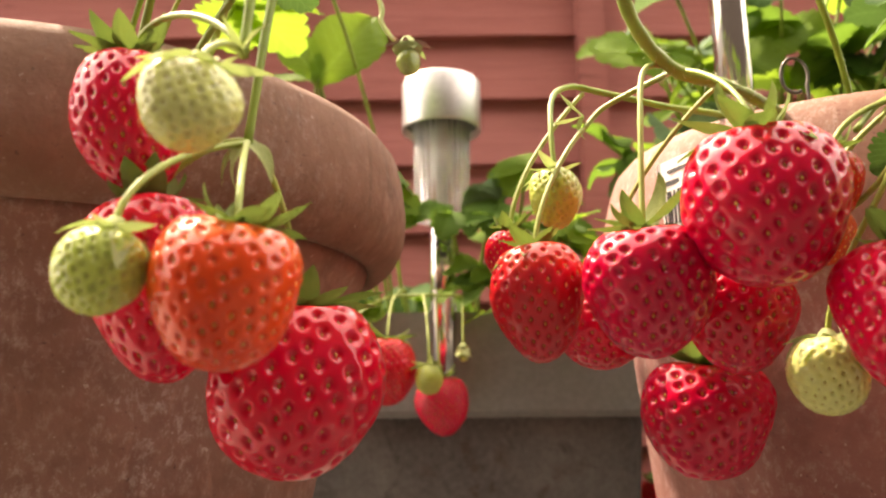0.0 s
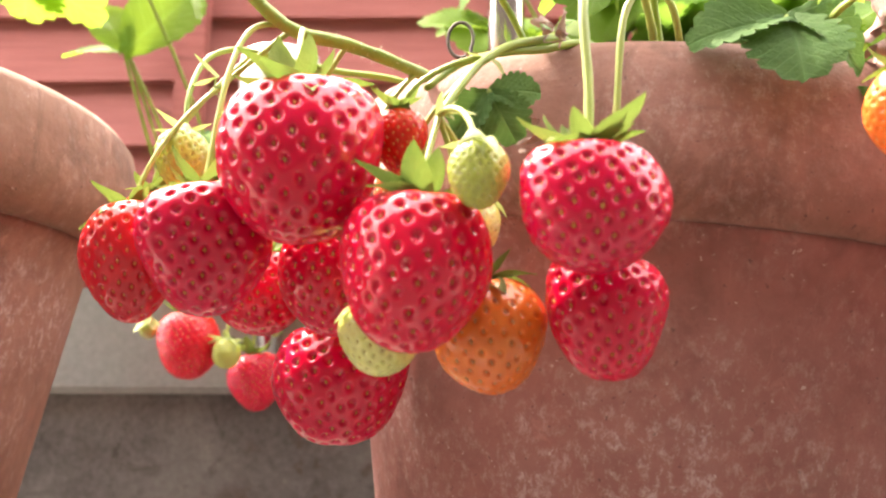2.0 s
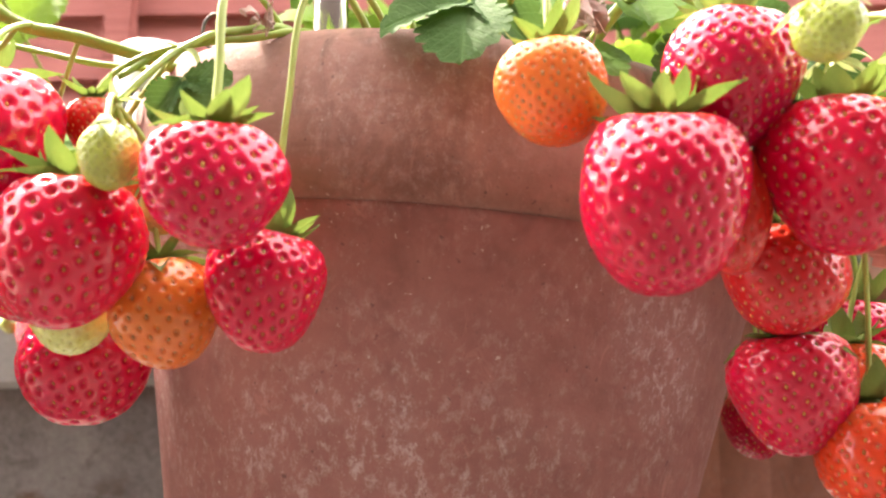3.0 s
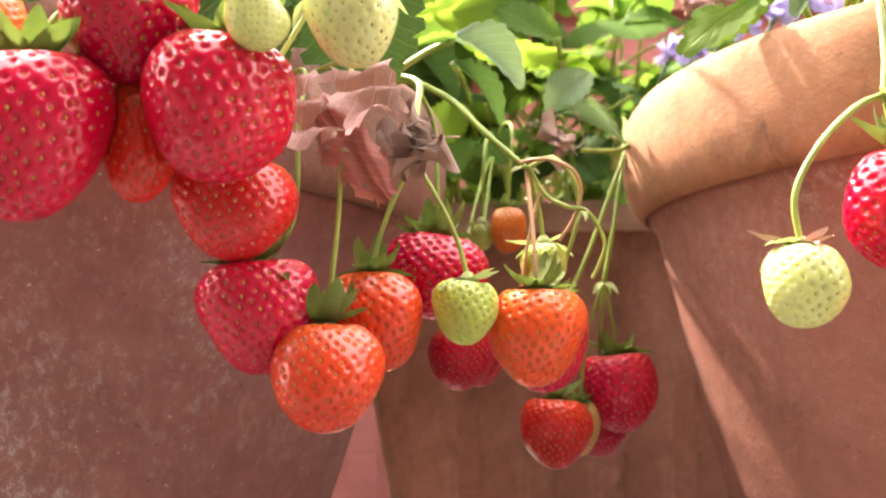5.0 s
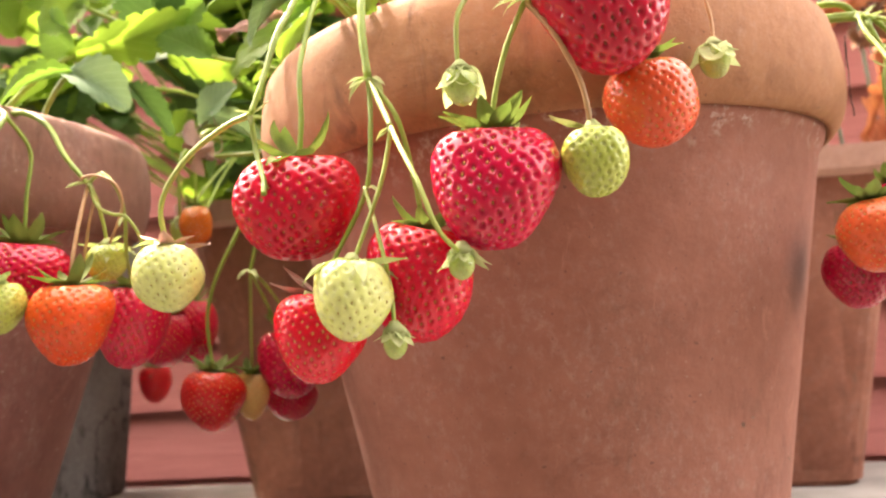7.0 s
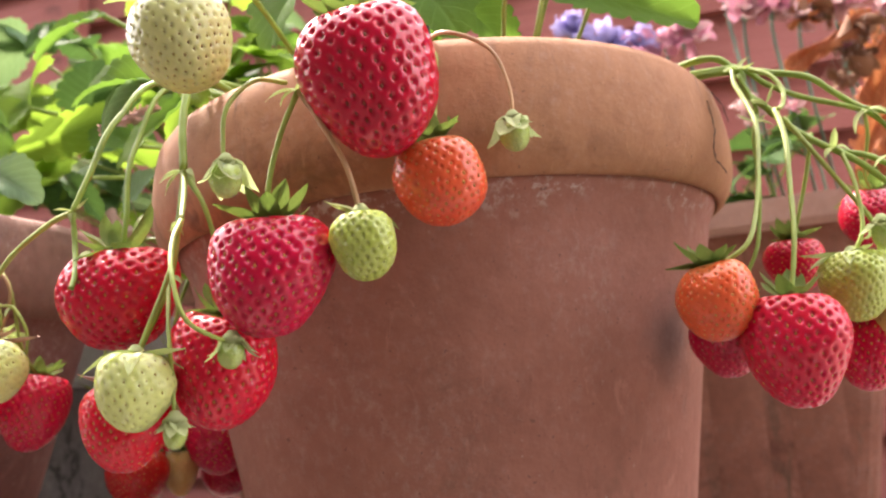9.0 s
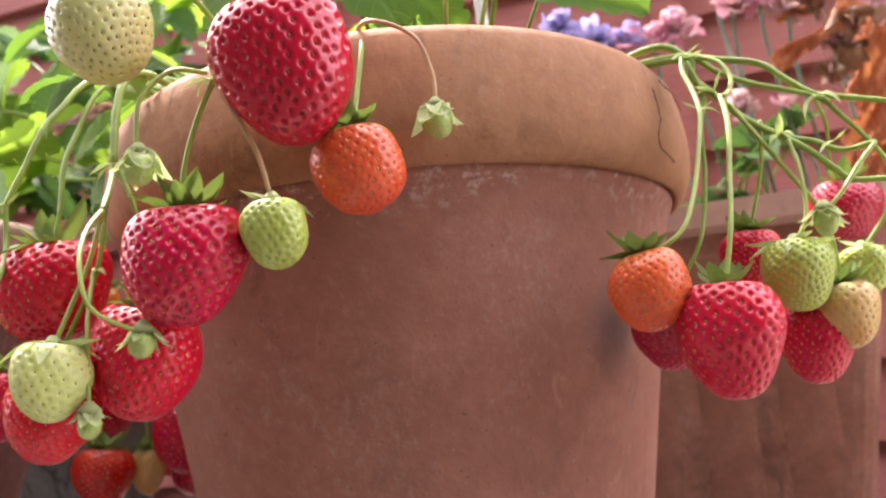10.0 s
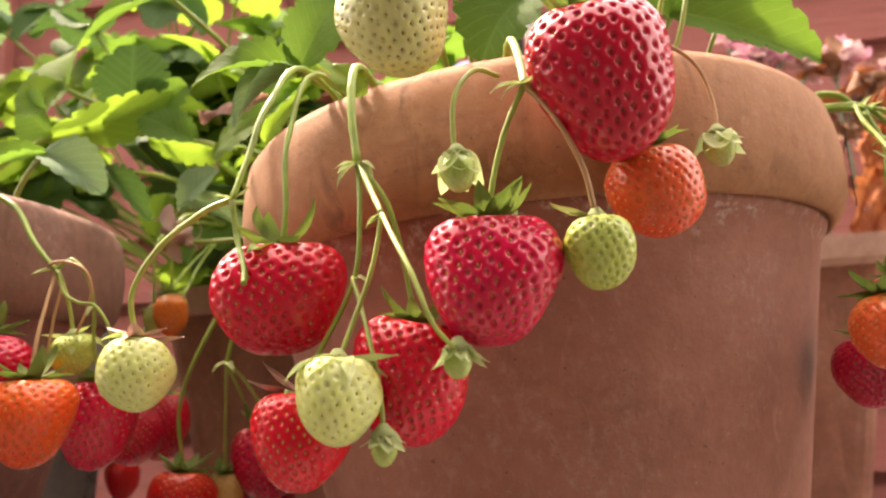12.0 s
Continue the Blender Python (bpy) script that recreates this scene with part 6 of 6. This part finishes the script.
def flower(at, size, mats, n=34, label="", stem_to=None, face=(0.1, -0.8, 0.35), wide=0.2):
    """A ruffled double flower: petals in whorls round its face, a green cup and a stem."""
    f = thing("flower", at, label, "flower", "flowers behind the pots")
    rs = random.Random(int(at[0] * 1e4))
    axis = Vector(face).normalized()
    side = axis.orthogonal().normalized()
    shapes = [petal_mesh(m, c, wide, k) for k, (c, m) in enumerate((c, m) for c in (0.7, -0.5, 1.2) for m in mats)]
    for k in range(n):
        s = (k + 0.5) / n
        ring = Matrix.Rotation(k * 2.4, 3, axis) @ side
        d = ring * math.sin(0.2 + 1.5 * s) + axis * math.cos(0.2 + 1.5 * s)
        part("petal", rs.choice(shapes), f, -axis * size * 0.2, facing(d, axis - ring * 0.6 + Vector((rs.uniform(-0.3, 0.3), 0, rs.uniform(-0.3, 0.3)))), size * rs.uniform(0.75, 1.1) * (0.65 + 0.45 * s))
    part("flower_cup", lathe("flower_cup", [(0, 0), (0.12, 0.02), (0.2, 0.25), (0.16, 0.5), (0.1, 0.55)], blue_stalk, 12), f, -axis * size * 0.75, axis.to_track_quat("Z", "Y").to_matrix(), size, "blue-green flower cup")
    if stem_to is not None:
        e = Vector(stem_to) - Vector(at)
        a0 = -axis * size * 0.7
        part("stem", tube("stem", arc_points(a0, a0 - axis * 0.02, e + Vector((rs.uniform(-0.02, 0.02), -0.01, 0.06)), e, 10), 0.0012, blue_stalk, 6), f)
    return f


PINKS, PALES = (pink_petal, pale_petal, pink_petal), (pale_petal, pale_petal, pink_petal)
for x, y, z, s, m in ((0.649, 0.580, 0.3675, 0.021, PINKS),
    (0.635, 0.575, 0.3622, 0.015, PINKS),
    (0.690, 0.570, 0.3737, 0.017, PALES),
    (0.709, 0.575, 0.3744, 0.019, PINKS),
    (0.725, 0.570, 0.3612, 0.017, (pale_petal, wilted_petal, pale_petal)),
    (0.682, 0.590, 0.3968, 0.02, PINKS),
    (0.750, 0.570, 0.3660, 0.018, PALES),
    (0.773, 0.560, 0.3477, 0.014, PINKS),
    (0.714, 0.600, 0.3059, 0.011, PINKS),
    (0.685, 0.600, 0.3097, 0.015, (pale_petal,)),
    (0.747, 0.560, 0.3341, 0.01, PINKS)):
    flower((x, y, z), s, m, 38 if s > 0.012 else 12, "ruffled pink flower on a blue-green stem", (x + 0.015, y + 0.05, 0.22))
for x, y, z, s, m in ((0.594, 0.570, 0.3675, 0.02, (violet_petal,)), (0.613, 0.575, 0.3635, 0.018, (violet_petal, violet_petal, pink_petal)), (0.568, 0.580, 0.3887, 0.018, (violet_petal,))):
    flower((x, y, z), s, m, 28, "soft violet-blue flower on a thin stem", (x, y + 0.06, 0.22), wide=0.3)
for x, y, z in ((0.437, 0.42, 0.287), (0.452, 0.43, 0.291), (0.466, 0.42, 0.3), (0.48, 0.43, 0.306), (0.497, 0.43, 0.311), (0.513, 0.43, 0.318), (0.46, 0.43, 0.316), (0.49, 0.44, 0.328)):
    flower((x, y, z), 0.011, (violet_petal,), 16, "soft violet-blue flower on a thin stem", (x, y + 0.08, 0.22), wide=0.3)
plant_f = thing("flowering_plant", (0.75, 0.66, 0.21), "half-withered flowering plant with orange leaves and brown heads", "plant")
for k, (x, y, z, s, n) in enumerate(((0.748, 0.560, 0.3202, 0.017, 14), (0.738, 0.570, 0.3567, 0.014, 12), (0.760, 0.555, 0.3348, 0.014, 12), (0.741, 0.570, 0.3100, 0.01, 6))):
    dried_tangle(plant_f, (x, y, z), s, n, 20 + k, leaf_rust)
tattered(plant_f, (0.7065, 0.5520, 0.3166), 0.0652, 0.016, (0.893, 0.000, 0.449), (0.3, -0.7, 0.6), 31, 0.02, "long orange withered leaf", leaf_orange)
tattered(plant_f, (0.7772, 0.5700, 0.3452), 0.0650, 0.03, (-0.310, 0.000, -0.951), (-0.3, -1, 0.1), 32, 0.02, "broad orange-red withered leaf", leaf_orange)
tattered(plant_f, (0.7795, 0.5800, 0.3095), 0.0810, 0.034, (-0.379, 0.000, -0.925), (-0.2, -1, 0.2), 33, 0.02, "broad orange-red withered leaf", leaf_orange)
tattered(plant_f, (0.7921, 0.5900, 0.3345), 0.0999, 0.05, (-0.231, 0.000, -0.973), (0, -1, 0.1), 34, 0.02, "broad orange-red withered leaf", leaf_orange)
bush(plant_w, (0.685, 0.62, 0.27), (0.04, 0.03, 0.035), 8, (0.03, 0.042), ("deep",), 55, 0.215, root_y=0.645, root_x=(0.27, 0.73))
# dried flower left on a thin stalk over the gap
stalk(plant_1, [(-0.12, 0.3, 0.235), (-0.08, 0.25, 0.29), (-0.035, 0.195, 0.295), (-0.0122, 0.1820, 0.2519), (-0.0099, 0.1790, 0.2415), (-0.0065, 0.1770, 0.2356), (-0.0039, 0.1760, 0.2319)], 0.0009, 0.0006, stalk_pale)
# crumbs stuck on the clean pot
for k, (x, y, z, s) in enumerate(((0.5847, 0.2654, 0.0844, 0.0022), (0.5705, 0.2538, 0.0960, 0.0008), (0.5661, 0.2501, 0.1030, 0.0007), (0.5267, 0.2406, 0.1102, 0.0007), (0.5489, 0.2477, 0.0865, 0.0008), (0.6050, 0.2932, 0.0685, 0.0009), (0.5808, 0.2634, 0.0804, 0.0009), (0.5205, 0.2378, 0.1254, 0.0006), (0.5888, 0.2682, 0.0866, 0.0010))):
    scrap = sepal_mesh("dried_scrap", (2.2, -1.6, 0.8)[k % 3], leaf_curl, 0.3)
    part("dried_scrap", scrap, pot_3, pot_3.matrix_basis.inverted() @ Vector((x, y - 0.0004, z)), facing((math.cos(2.3 * k), 0.1, math.sin(2.3 * k)), (0, -1, 0.2)), s, "dried scraps stuck to the clay" if k == 0 else "")
